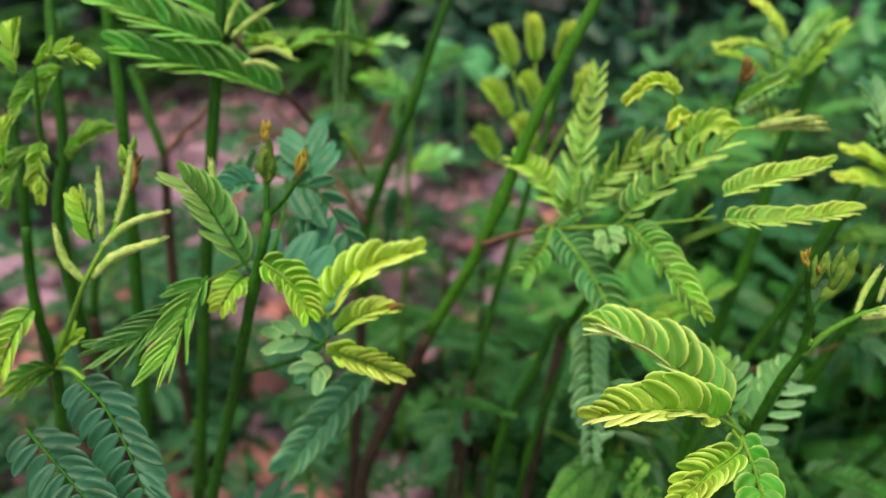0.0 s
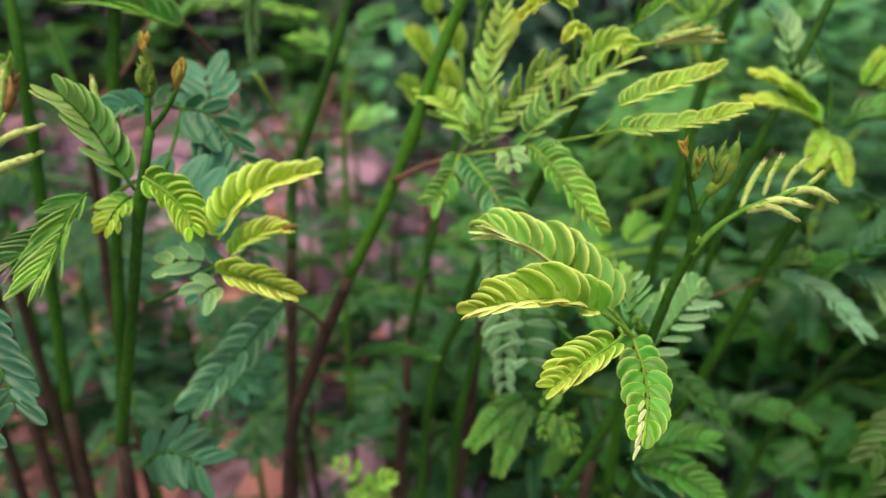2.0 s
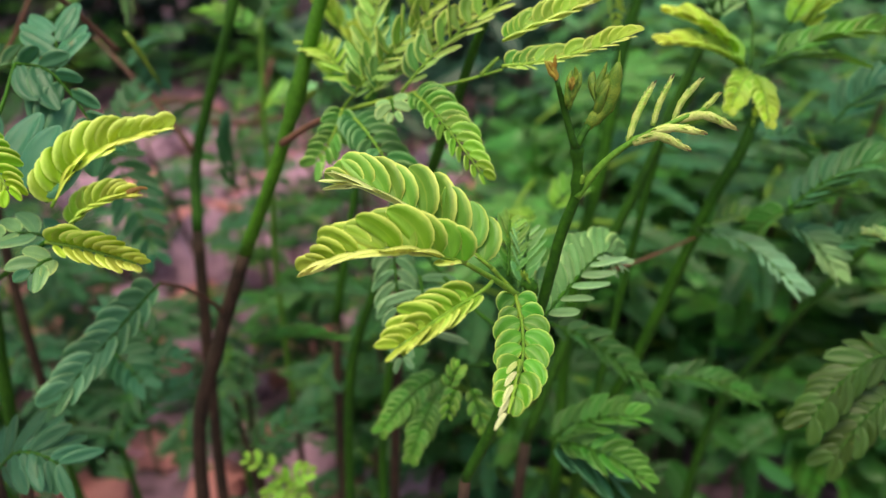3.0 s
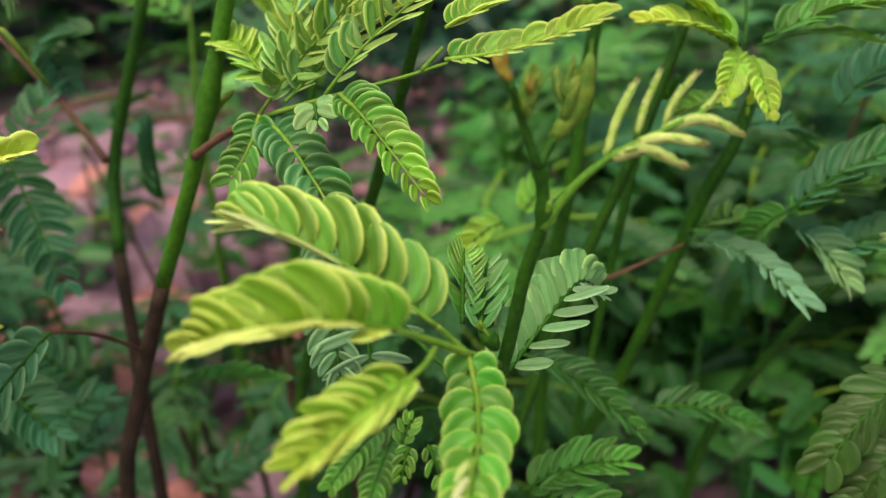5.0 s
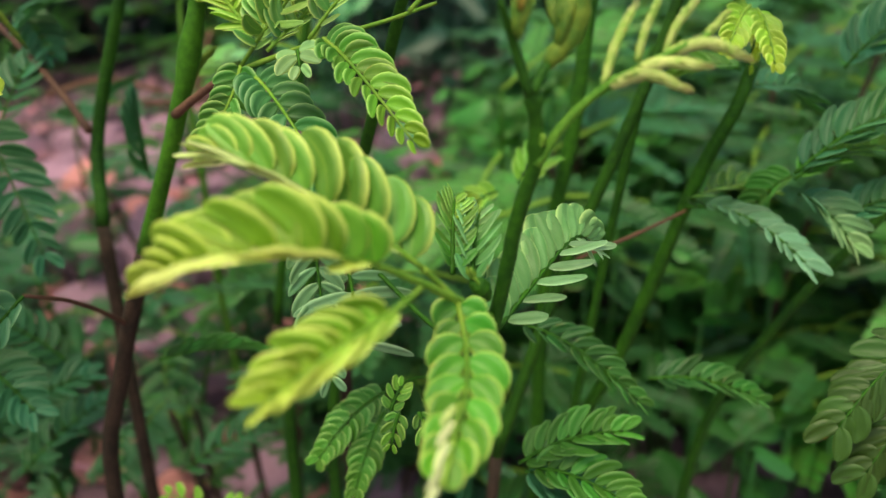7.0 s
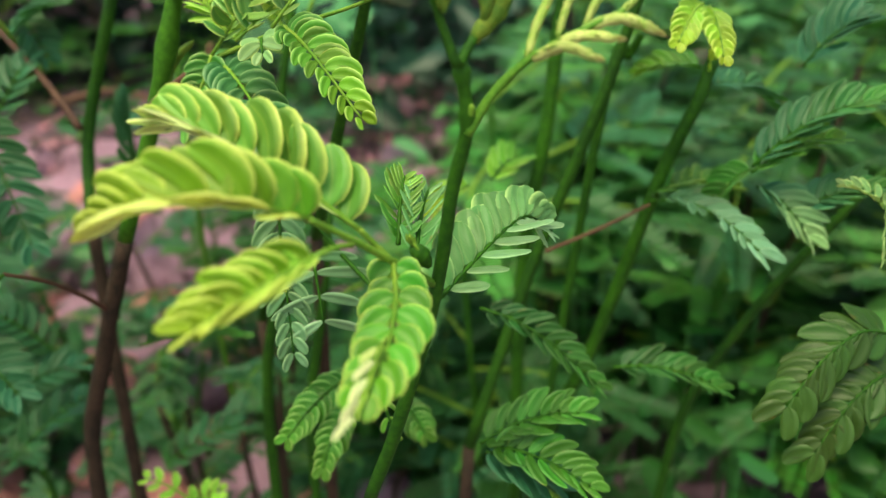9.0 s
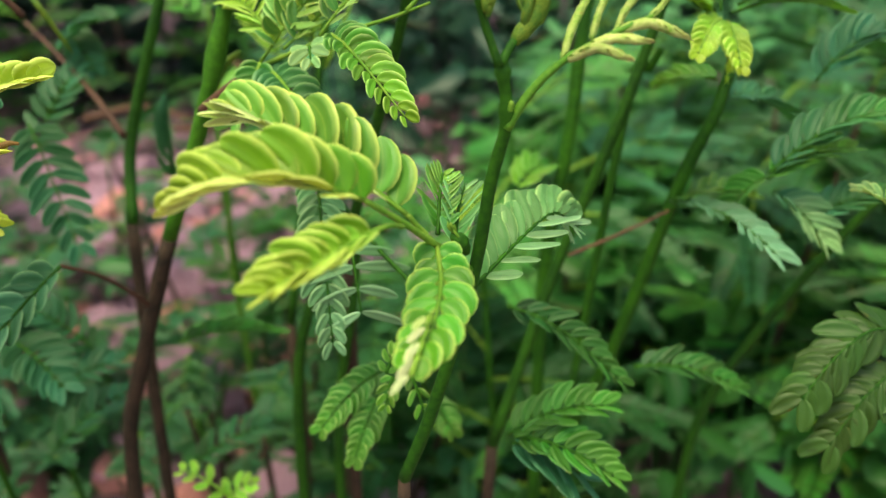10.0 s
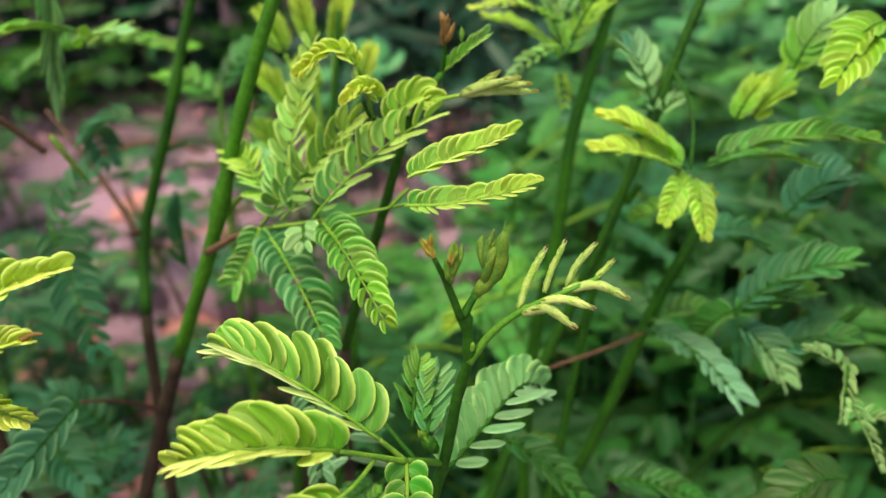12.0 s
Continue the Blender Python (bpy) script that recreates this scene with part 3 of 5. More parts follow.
rod("leaf_stalk", [(0.0794, 0.2565, 0.2897), (0.0851, 0.2741, 0.2582)], 0.0006, 0.0005, STEM, main)
for a, b in (((0.0740, 0.2204, 0.3066), (0.0706, 0.2162, 0.2981)), ((0.0794, 0.2202, 0.3066), (0.0829, 0.2134, 0.2932)), ((0.0719, 0.2210, 0.3076), (0.0764, 0.2242, 0.3142))):
    pinna(main, a, b, up=dirn(0, 0.2, 1), n=4, ll=0.005, lw=0.0028, fold=15, sweep=45, cols=((0.08, 0.22, 0.03), (0.14, 0.32, 0.03)))
# twigs and buds at the top
rod("twig", [(0.1037, 0.1840, 0.4043), (0.1011, 0.1845, 0.4133), (0.0985, 0.1823, 0.4214)], 0.0010, 0.0006, STEM, main)
bud_cluster("rust_bud", (0.0981, 0.1818, 0.4218), dirn(-0.3, 1, 0.1), 0.0046, RUST, main, "orange-brown bud tip", 10)
bud_cluster("bud", (0.1013, 0.1828, 0.4142), dirn(0.25, 1, 0.1), 0.0072, BUD, main, "olive green bud with rusty scales", 9, 2)
bud_cluster("rust_bud", (0.1023, 0.1826, 0.4190), dirn(0.1, 1, 0.1), 0.003, RUST, main, "rusty scales at a bud's top", 6, 12)
rod("twig", [(0.1043, 0.1851, 0.4044), (0.1075, 0.1872, 0.4087)], 0.0011, 0.0009, STEM, main)
pod("bud", [(0.1075, 0.1880, 0.4080), (0.1128, 0.1894, 0.4140), (0.1150, 0.1900, 0.4232)], 0.0025, BUD, main, "olive green bud with a rusty tip", blunt=0.6)
bud_cluster("bud", (0.1100, 0.1878, 0.4105), dirn(0.25, 1, 0.1), 0.0105, BUD, main, "olive green bud of folded scales", 8, 6)
rod("bristle", [(0.1150, 0.1900, 0.4228), (0.1152, 0.1902, 0.4258)], 0.0004, 0.0001, TWIG, main, "fine pale bristle", sides=5)
pod("bud", [(0.1055, 0.1858, 0.3933), (0.1062, 0.1856, 0.3951), (0.1062, 0.1853, 0.3966)], 0.0009, TWIG, main)
# unfolding leaf with closed pinnae
rod("leaf_stalk", [(0.1053, 0.1864, 0.3901), (0.1101, 0.1864, 0.3972), (0.1161, 0.1857, 0.4030), (0.1225, 0.1850, 0.4067), (0.1296, 0.1849, 0.4096), (0.1359, 0.1856, 0.4117)], 0.0011, 0.0005, SHOOT, main, "yellow-green leaf stalk", knots=(0.5,))
for a, b, c, r in (((0.1182, 0.1841, 0.4044), (0.1234, 0.1816, 0.4069), (0.1281, 0.1758, 0.4054), 0.0016), ((0.1225, 0.1850, 0.4067), (0.1275, 0.1832, 0.4082), (0.1330, 0.1791, 0.4078), 0.0015),
                   ((0.1279, 0.1857, 0.4088), (0.1352, 0.1849, 0.4104), (0.1420, 0.1827, 0.4074), 0.0016), ((0.1175, 0.1863, 0.4042), (0.1207, 0.1897, 0.4109), (0.1248, 0.1924, 0.4163), 0.0013),
                   ((0.1239, 0.1876, 0.4075), (0.1260, 0.1901, 0.4123), (0.1295, 0.1928, 0.4177), 0.0011), ((0.1292, 0.1879, 0.4087), (0.1318, 0.1900, 0.4129), (0.1364, 0.1918, 0.4170), 0.0012),
                   ((0.1356, 0.1865, 0.4112), (0.1375, 0.1871, 0.4126), (0.1399, 0.1879, 0.4145), 0.0009)):
    closed_pinna(main, a, b, c, r, "cream and yellow-green closed pinna", ((0.15, 0.29, 0.05), (0.46, 0.48, 0.22)) if c[2] > b[2] + 0.004 else ((0.13, 0.27, 0.035), (0.44, 0.42, 0.15)))
    rod("bristle", [c, V(c) + (V(c) - V(b)) * 0.22], 0.00025, 0.0001, RED, main, "fine reddish bristle", sides=5)

# ---- the slanting stem behind it, with a long leaf ----
slant = shrub("slanting_shrub", [(0.0634, 0.3013, 0.4815), (0.0568, 0.3002, 0.4705), (0.0373, 0.2959, 0.4289), (0.0163, 0.2906, 0.3745), (-0.0062, 0.2945, 0.3270), (-0.0257, 0.2956, 0.2807), (-0.0430, 0.2941, 0.2270)],
              0.0036, 0.0022, "slanting shrub stem, brown below and green above, with a long leaf", bark_to=4, knots=(0.34,), mat=GREEN)
rod("leaf_stalk", [(0.0161, 0.2877, 0.3754), (0.0288, 0.2790, 0.3846), (0.0418, 0.2682, 0.3923)], 0.0014, 0.001, RED, slant, "reddish leaf stalk", knots=(0.05, 0.97))
rod("leaf_stalk", [(0.0418, 0.2682, 0.3923), (0.0653, 0.2497, 0.4022), (0.0821, 0.2432, 0.4070), (0.0934, 0.2385, 0.4109)], 0.0007, 0.0004, TWIG, slant, "yellow-green leaf stalk", knots=(0.45,))
feather(slant, [(0.0919, 0.2285, 0.4144), (0.1015, 0.2236, 0.4161), (0.1136, 0.2179, 0.4198), (0.1236, 0.2128, 0.4242)], dirn(0, 0.6, 0.8),
        row(12, (0.0050, 0.0066, 0.0072, 0.0066, 0.0056, 0.0046), (0.0022, 0.0028, 0.003, 0.003, 0.0024), (16, 16, 20), (54, 62, 68, 76), 18, ((0.26, 0.4, 0.07), (0.5, 0.56, 0.12)), 0.15, 0.7, span=(0.06, 0.95)),
        row(15, (0.0046, 0.0066, 0.0074, 0.007, 0.006, 0.0048), (0.0048, 0.0056, 0.0054, 0.0046, 0.0034), (14, 12, 14), (46, 56, 64, 74), 26, ((0.07, 0.23, 0.025), (0.38, 0.5, 0.06)), 1.5, 1.4, jitter=1.3), stalk=TWIG)
feather(slant, [(0.0930, 0.2352, 0.4202), (0.1008, 0.2341, 0.4238), (0.1115, 0.2317, 0.4283), (0.1213, 0.2292, 0.4327)], dirn(0, 0.6, 0.8),
        row(9, (0.0075, 0.009, 0.0088, 0.007, 0.005), (0.0044, 0.0052, 0.0048, 0.0034), (26, 26, 30), (72, 76, 79), 20, ((0.34, 0.48, 0.07), (0.48, 0.54, 0.12)), 0.15, 0.6, span=(0.0, 0.92), jitter=0.8),
        row(14, (0.0053, 0.0076, 0.008, 0.0072, 0.006, 0.0048), (0.0052, 0.0062, 0.006, 0.005, 0.0036), (14, 12, 14), (42, 52, 62, 74), 26, ((0.1, 0.27, 0.025), (0.38, 0.5, 0.06)), 1.5, 1.4, jitter=1.3), stalk=TWIG)
rod("leaf_stalk", [(0.0870, 0.2409, 0.4090), (0.0929, 0.2422, 0.4139)], 0.0007, 0.0005, TWIG, slant)
feather(slant, [(0.0661, 0.2448, 0.4037), (0.0705, 0.2370, 0.4012), (0.0765, 0.2265, 0.3955), (0.0838, 0.2120, 0.3880)], dirn(0.1, 0.2, 1),
        row(14, (0.0062, 0.008, 0.0082, 0.0072, 0.0045), (0.0042, 0.0046, 0.004, 0.003), (34, 28, 24), (40, 48, 64), 30, ((0.06, 0.2, 0.035), (0.16, 0.34, 0.03)), 0.6, 0.85),
        row(14, (0.0075, 0.0098, 0.0098, 0.0082, 0.0048), (0.0056, 0.0062, 0.0056, 0.0036), (4, 0, 6), (32, 42, 62), 32, ((0.05, 0.19, 0.025), (0.2, 0.38, 0.03)), 1.1, 0.85), stalk=TWIG)
feather(slant, [(0.0437, 0.2658, 0.3922), (0.0492, 0.2570, 0.3890), (0.0570, 0.2440, 0.3800), (0.0630, 0.2345, 0.3690)], dirn(0.1, 0.3, 1),
        row(13, (0.0075, 0.0095, 0.0098, 0.009, 0.006), (0.0056, 0.006, 0.0054, 0.004), (10, 4, 4), (34, 42, 58), 30, ((0.045, 0.17, 0.055), (0.075, 0.23, 0.065)), 1.1, 0.7),
        row(13, (0.008, 0.0105, 0.011, 0.0095, 0.006), (0.006, 0.0064, 0.006, 0.0042), (4, 0, 4), (32, 42, 58), 30, ((0.045, 0.17, 0.05), (0.08, 0.25, 0.05)), 1.1, 0.7), stalk=TWIG)
SPRAY, LIGHT = ((0.085, 0.23, 0.06), (0.26, 0.42, 0.06)), ((0.2, 0.35, 0.09), (0.4, 0.5, 0.1))
for pts, face in (([(0.0420, 0.2665, 0.3937), (0.0526, 0.2671, 0.4053), (0.0642, 0.2693, 0.4153), (0.0764, 0.2730, 0.4263)], dirn(0.35, 0.3, 0.9)), ([(0.0623, 0.2490, 0.4029), (0.0714, 0.2511, 0.4119), (0.0850, 0.2560, 0.4215), (0.1005, 0.2600, 0.4295)], dirn(0.15, 0.5, 0.85)),
                  ([(0.0501, 0.2620, 0.3979), (0.0592, 0.2679, 0.4042), (0.0738, 0.2743, 0.4133), (0.0894, 0.2790, 0.4214)], dirn(0.0, 0.5, 0.85))):
    feather(slant, pts, face, row(11, (0.0072, 0.010, 0.0105, 0.0095, 0.0075), (0.0028, 0.0034, 0.003), (30, 28, 26), (52, 60, 72), 20, LIGHT, 0.15, 0.6, span=(0.12, 0.98), jitter=2.4),
            row(12, (0.008, 0.0105, 0.012, 0.011, 0.0095, 0.008), (0.005, 0.0058, 0.0056, 0.005, 0.0044), (30, 26, 24), (22, 34, 46, 64), 40, SPRAY, 1.5, 1.2, span=(0.16, 0.98), jitter=3.2), stalk=TWIG)
feather(slant, [(0.0485, 0.2681, 0.4011), (0.0514, 0.2774, 0.4087), (0.0560, 0.2909, 0.4239), (0.0619, 0.3041, 0.4434)], dirn(-0.3, 0.2, 1),
        row(15, (0.0082, 0.01066, 0.01025, 0.00902, 0.00574), (0.005589, 0.006075, 0.00486), (34, 28, 24), (42, 50, 62), 26, ((0.13, 0.3, 0.09), (0.36, 0.5, 0.12)), 0.6, 0.9),
        row(15, (0.0082, 0.01025, 0.00984, 0.00861, 0.00574), (0.005589, 0.006075, 0.00486), (34, 28, 24), (42, 50, 62), 26, ((0.12, 0.3, 0.08), (0.34, 0.5, 0.1)), 0.6, 0.9), stalk=TWIG)
feather(slant, [(0.0476, 0.2700, 0.4003), (0.0427, 0.2783, 0.4031), (0.0366, 0.2894, 0.4078), (0.0300, 0.2970, 0.4099)], dirn(0.2, 0.4, 1),
        row(12, (0.00738, 0.00984, 0.00984, 0.00656), (0.006075, 0.006804, 0.00486), 14, (34, 42, 56), 24, ((0.12, 0.32, 0.03), (0.3, 0.5, 0.04)), 0.6, 0.9),
        row(12, (0.00738, 0.00984, 0.00984, 0.00656), (0.006075, 0.006804, 0.00486), 14, (34, 42, 56), 24, ((0.12, 0.32, 0.03), (0.3, 0.5, 0.04)), 0.6, 0.9), stalk=TWIG)
feather(slant, [(0.0420, 0.2665, 0.3937), (0.0386, 0.2622, 0.3865), (0.0320, 0.2603, 0.3776)], dirn(0, 0.3, 1),
        row(9, 0.00656, 0.005103, 10, (34, 48), 20, ((0.07, 0.22, 0.04), (0.12, 0.3, 0.05))), row(9, 0.00656, 0.005103, 10, (34, 48), 20, ((0.07, 0.22, 0.04), (0.12, 0.3, 0.05))), stalk=TWIG)
pinna(slant, (0.0590, 0.2508, 0.3999), (0.0597, 0.2425, 0.3968), up=dirn(0, 0, 1), n=3, ll=0.008, lw=0.0045, fold=10, sweep=40, cols=(PALE, PALE))

# ---- a thin shoot with curled young leaves behind the long leaf ----
curled = shrub("curled_shrub", [(0.1056, 0.2734, 0.4391), (0.0979, 0.2685, 0.4310), (0.0905, 0.2760, 0.4140), (0.0830, 0.2850, 0.3900), (0.0720, 0.2980, 0.3560), (0.0577, 0.3154, 0.3108)],
               0.003, 0.0011, "thin shrub shoot tipped with curled yellow young leaves", knots=(0.93,))
rod("twig", [(0.1056, 0.2734, 0.4391), (0.1064, 0.2725, 0.4440), (0.1070, 0.2718, 0.4490)], 0.0009, 0.0007, STEM, curled)
bud_cluster("rust_bud", (0.1066, 0.2722, 0.4462), (0.0018, -0.0016, 0.0093), 0.0095, BROWN, curled, "slender rusty brown bud", 7, 41)
feather(curled, [(0.1060, 0.2730, 0.4398), (0.1110, 0.2715, 0.4440), (0.1155, 0.2700, 0.4480), (0.1185, 0.2690, 0.4502)], dirn(0, 0.4, 0.9),
        row(7, (0.004, 0.0055, 0.0042), 0.0032, 40, (62, 72), 14, (FRESH, (0.2, 0.4, 0.1)), 0.15, 0.8), row(7, (0.004, 0.0055, 0.0042), 0.0032, 40, (62, 72), 14, (FRESH, (0.2, 0.4, 0.1)), 0.15, 0.8), stalk=TWIG, label="closed green young pinna")
bud_cluster("bud", (0.1120, 0.2700, 0.4490), dirn(0.2, 1, 0.1), 0.0034, TWIG, curled, "light green bud", 6, 31)
rod("leaf_stalk", [(0.0979, 0.2685, 0.4310), (0.1040, 0.2640, 0.4335), (0.1106, 0.2606, 0.4354)], 0.0008, 0.0006, TWIG, curled)
for k, (b, c) in enumerate((((0.1200, 0.2570, 0.4370), (0.1320, 0.2542, 0.4367)), ((0.1190, 0.2550, 0.4395), (0.1266, 0.2497, 0.4423)), ((0.1210, 0.2560, 0.4385), (0.1300, 0.2530, 0.4395)), ((0.1160, 0.2590, 0.4385), (0.1215, 0.2560, 0.4425)))):
    closed_pinna(curled, (0.1106, 0.2606, 0.4354), b, c, 0.0017, "closing young pinna with a rusty tip", ((0.14, 0.32, 0.03), (0.4, 0.34, 0.08)))
rod("twig", [(0.0960, 0.2700, 0.4270), (0.0880, 0.2665, 0.4265), (0.0828, 0.2640, 0.4292), (0.0808, 0.2600, 0.4360)], 0.0008, 0.0006, STEM, curled)
rod("twig", [(0.0828, 0.2640, 0.4292), (0.0822, 0.2625, 0.4385), (0.0803, 0.2604, 0.4460)], 0.0007, 0.0005, TWIG, curled)
CURL = ((0.36, 0.5, 0.04), (0.56, 0.58, 0.07))
for pts in ([(0.0803, 0.2604, 0.4465), (0.0770, 0.2612, 0.4505), (0.0725, 0.2612, 0.4510), (0.0680, 0.2598, 0.4488), (0.0643, 0.2585, 0.4462)], [(0.0856, 0.2616, 0.4355), (0.0832, 0.2600, 0.4392), (0.0800, 0.2560, 0.4400), (0.0770, 0.2500, 0.4392)]):
    feather(curled, pts, dirn(0, 0.3, 1), row(11, (0.0036, 0.0046, 0.0042, 0.003), 0.0048, 34, (50, 60, 70), 20, CURL, 0.6, 0.8, jitter=1.0), row(11, (0.004, 0.005, 0.0046, 0.003), 0.005, 44, (50, 60, 70), 20, CURL, 0.6, 0.8, jitter=1.4), stalk=TWIG, label="curled yellow young pinna")
    rod("bristle", [pts[-1], V(pts[-1]) + V(dirn(-0.0022, -0.0012, 0))], 0.0005, 0.0002, RUST, curled, "dry brown leaf tip", sides=5)
feather(curled, [(0.0880, 0.2665, 0.4265), (0.0925, 0.2680, 0.4310), (0.0965, 0.2680, 0.4330), (0.0995, 0.2660, 0.4325)], dirn(0, 0.4, 0.9),
        row(7, (0.006, 0.008, 0.006), 0.0036, 24, (60, 72), 16, ((0.26, 0.44, 0.05), (0.42, 0.54, 0.07)), 0.15, 0.8), row(7, (0.007, 0.009, 0.007), 0.0058, 22, (40, 60), 28, ((0.14, 0.34, 0.03), (0.36, 0.52, 0.05)), 1.5, 1.2), stalk=TWIG)

# ---- a shoot with large yellow leaves behind the slanting stem ----
gold = shrub("yellow_shrub", [(0.0641, 0.4016, 0.4388), (0.0585, 0.3929, 0.4043), (0.0484, 0.3874, 0.3671), (0.0347, 0.3826, 0.3140), (0.0169, 0.3796, 0.2382)], 0.003, 0.0014,
             "shrub shoot with large translucent yellow-green leaflets")
for k, (a, b, c, n, l) in enumerate((((0.0365, 0.4020, 0.4210), (0.0276, 0.4036, 0.4413), LIME, 8, 0.0115), ((0.0483, 0.4032, 0.4239), (0.0452, 0.4064, 0.4473), YEL, 8, 0.0105), ((0.0601, 0.4026, 0.4233), (0.0676, 0.4038, 0.4433), YEL, 7, 0.0105),
                      ((0.0351, 0.3975, 0.3949), (0.0219, 0.3991, 0.4147), LIME, 7, 0.0115), ((0.0705, 0.3961, 0.4025), (0.0782, 0.4014, 0.4218), YEL, 7, 0.010), ((0.0289, 0.3953, 0.3731), (0.0183, 0.3950, 0.3892), FRESH, 6, 0.0115), ((0.0502, 0.4005, 0.4014), (0.0417, 0.4001, 0.4177), LIME, 6, 0.0105), ((0.0471, 0.3900, 0.3808), (0.0387, 0.3902, 0.3983), LIME, 6, 0.011))):
    rod("leaf_stalk", [(0.0512, 0.3872, 0.3670), a], 0.0009, 0.0006, TWIG, gold)
    pinna(gold, a, b, up=dirn(0.1, 0.4, 0.9), n=n + 3, ll=l * 0.95, lw=l * 0.42, fold=22, sweep=56, cols=((0.22, 0.4, 0.04), c), rim=1.0)

# ---- the shoot on the left with a bright young leaf ----
left = shrub("budded_shrub", [(-0.0544, 0.2179, 0.4220), (-0.0554, 0.2126, 0.4145), (-0.0610, 0.2127, 0.3960), (-0.0715, 0.2183, 0.3605), (-0.0845, 0.2251, 0.3185), (-0.0927, 0.2288, 0.2910)], 0.0028, 0.0013,
             "green shrub shoot with rusty buds and a bright young leaf", knots=(0.62, 0.93))
rod("twig", [(-0.0544, 0.2175, 0.4212), (-0.0483, 0.2161, 0.4273), (-0.0436, 0.2150, 0.4341)], 0.001, 0.0006, STEM, left)
bud_cluster("rust_bud", (-0.0439, 0.2146, 0.4333), dirn(0.15, 1, 0.1), 0.0075, RUST, left, "orange-brown bud", 10, 3)
rod("twig", [(-0.0548, 0.2175, 0.4212), (-0.0544, 0.2205, 0.4314), (-0.0539, 0.2234, 0.4414)], 0.001, 0.0007, STEM, left)
bud_cluster("bud", (-0.0541, 0.2197, 0.4298), dirn(0.1, 1, 0.1), 0.011, BUD, left, "green bud", 10, 4)
bud_cluster("rust_bud", (-0.0542, 0.2239, 0.4422), dirn(0, 1, 0.1), 0.006, RUST, left, "orange-brown bud tip", 10, 5)
rod("leaf_stalk", [(-0.0695, 0.2246, 0.3562), (-0.0549, 0.2150, 0.3664), (-0.0423, 0.2115, 0.3752), (-0.0375, 0.2136, 0.3793)], 0.0008, 0.0006, STEM, left, "dark green leaf stalk")
feather(left, [(-0.0380, 0.2132, 0.3856), (-0.0331, 0.2213, 0.3933), (-0.0235, 0.2279, 0.3979), (-0.0116, 0.2328, 0.3999)], dirn(-0.2, 0.2, 1),
        row(11, (0.0105, 0.0115, 0.0108, 0.009, 0.0066), (0.0078, 0.0088, 0.008, 0.0056), (38, 38, 40), (58, 68, 78), 20, ((0.44, 0.55, 0.05), (0.58, 0.64, 0.12)), 0.15, 0.5, jitter=0.8),
        row(13, (0.0105, 0.0122, 0.0114, 0.0092, 0.007), (0.0098, 0.0112, 0.0104, 0.0074), (42, 40, 42), (46, 58, 68, 74), 22, ((0.32, 0.5, 0.04), (0.56, 0.64, 0.09)), 0.6, 0.8, jitter=0.8), stalk=TWIG)
feather(left, [(-0.0374, 0.2033, 0.3795), (-0.0292, 0.2027, 0.3777), (-0.0200, 0.2013, 0.3750), (-0.0132, 0.1996, 0.3730)], dirn(0, 0.2, 1),
        row(9, (0.0062, 0.0078, 0.007, 0.0055, 0.004), (0.0034, 0.004, 0.003), (24, 20, 20), (54, 60, 70), 20, ((0.42, 0.55, 0.06), (0.58, 0.63, 0.12)), 0.15, 0.7, span=(0.1, 0.95)),
        row(13, (0.0076, 0.0095, 0.0088, 0.007, 0.0047), (0.0076, 0.0088, 0.0076, 0.005), (42, 38, 38), (46, 54, 66), 28, ((0.28, 0.48, 0.04), (0.56, 0.63, 0.08)), 1.1, 1.1, jitter=0.8), stalk=TWIG)
pinna(left, (-0.0360, 0.2152, 0.3783), (-0.0176, 0.2192, 0.3865), up=dirn(0, 0.5, 0.8), n=9, ll=0.0085, lw=0.006, fold=34, sweep=58, cols=((0.26, 0.44, 0.05), (0.5, 0.5, 0.08)), taper=0.7)
rod("bristle", [(-0.0184, 0.2190, 0.3862), (-0.0150, 0.2196, 0.3872), (-0.0128, 0.2200, 0.3868)], 0.0011, 0.0004, BROWN, left, "dry brown leaf tip", sides=6)
pinna(left, (-0.0394, 0.2153, 0.3738), (-0.0580, 0.2153, 0.3777), up=dirn(0, 0.8, 0.7), n=4, ll=0.013, lw=0.006, fold=0, sweep=40, cols=(BLUE, PALE))
pinna(left, (-0.0389, 0.2067, 0.3726), (-0.0443, 0.2001, 0.3705), up=dirn(0, 0.4, 1), n=3, ll=0.009, lw=0.006, fold=0, sweep=40, cols=(PALE, BLUE))
feather(left, [(-0.0280, 0.2535, 0.3378), (-0.0379, 0.2448, 0.3300), (-0.0495, 0.2349, 0.3202), (-0.0588, 0.2262, 0.3122)], dirn(0.1, 0.1, 1),
        row(11, (0.009, 0.0128, 0.0138, 0.0135, 0.0125), (0.009, 0.0102, 0.0096), (6, 0, 0), (46, 58, 70), 20, ((0.05, 0.17, 0.075), (0.09, 0.26, 0.13)), 0.15, 0.75, span=(0.06, 0.92)),
        row(9, (0.0085, 0.011, 0.012, 0.0115, 0.0105), (0.0068, 0.0076, 0.007), (35, 30, 20), (50, 58, 70), 14, ((0.055, 0.18, 0.08), (0.1, 0.27, 0.14)), 0.15, 0.75, span=(0.06, 0.92)), label="blue-green older pinna hanging down")
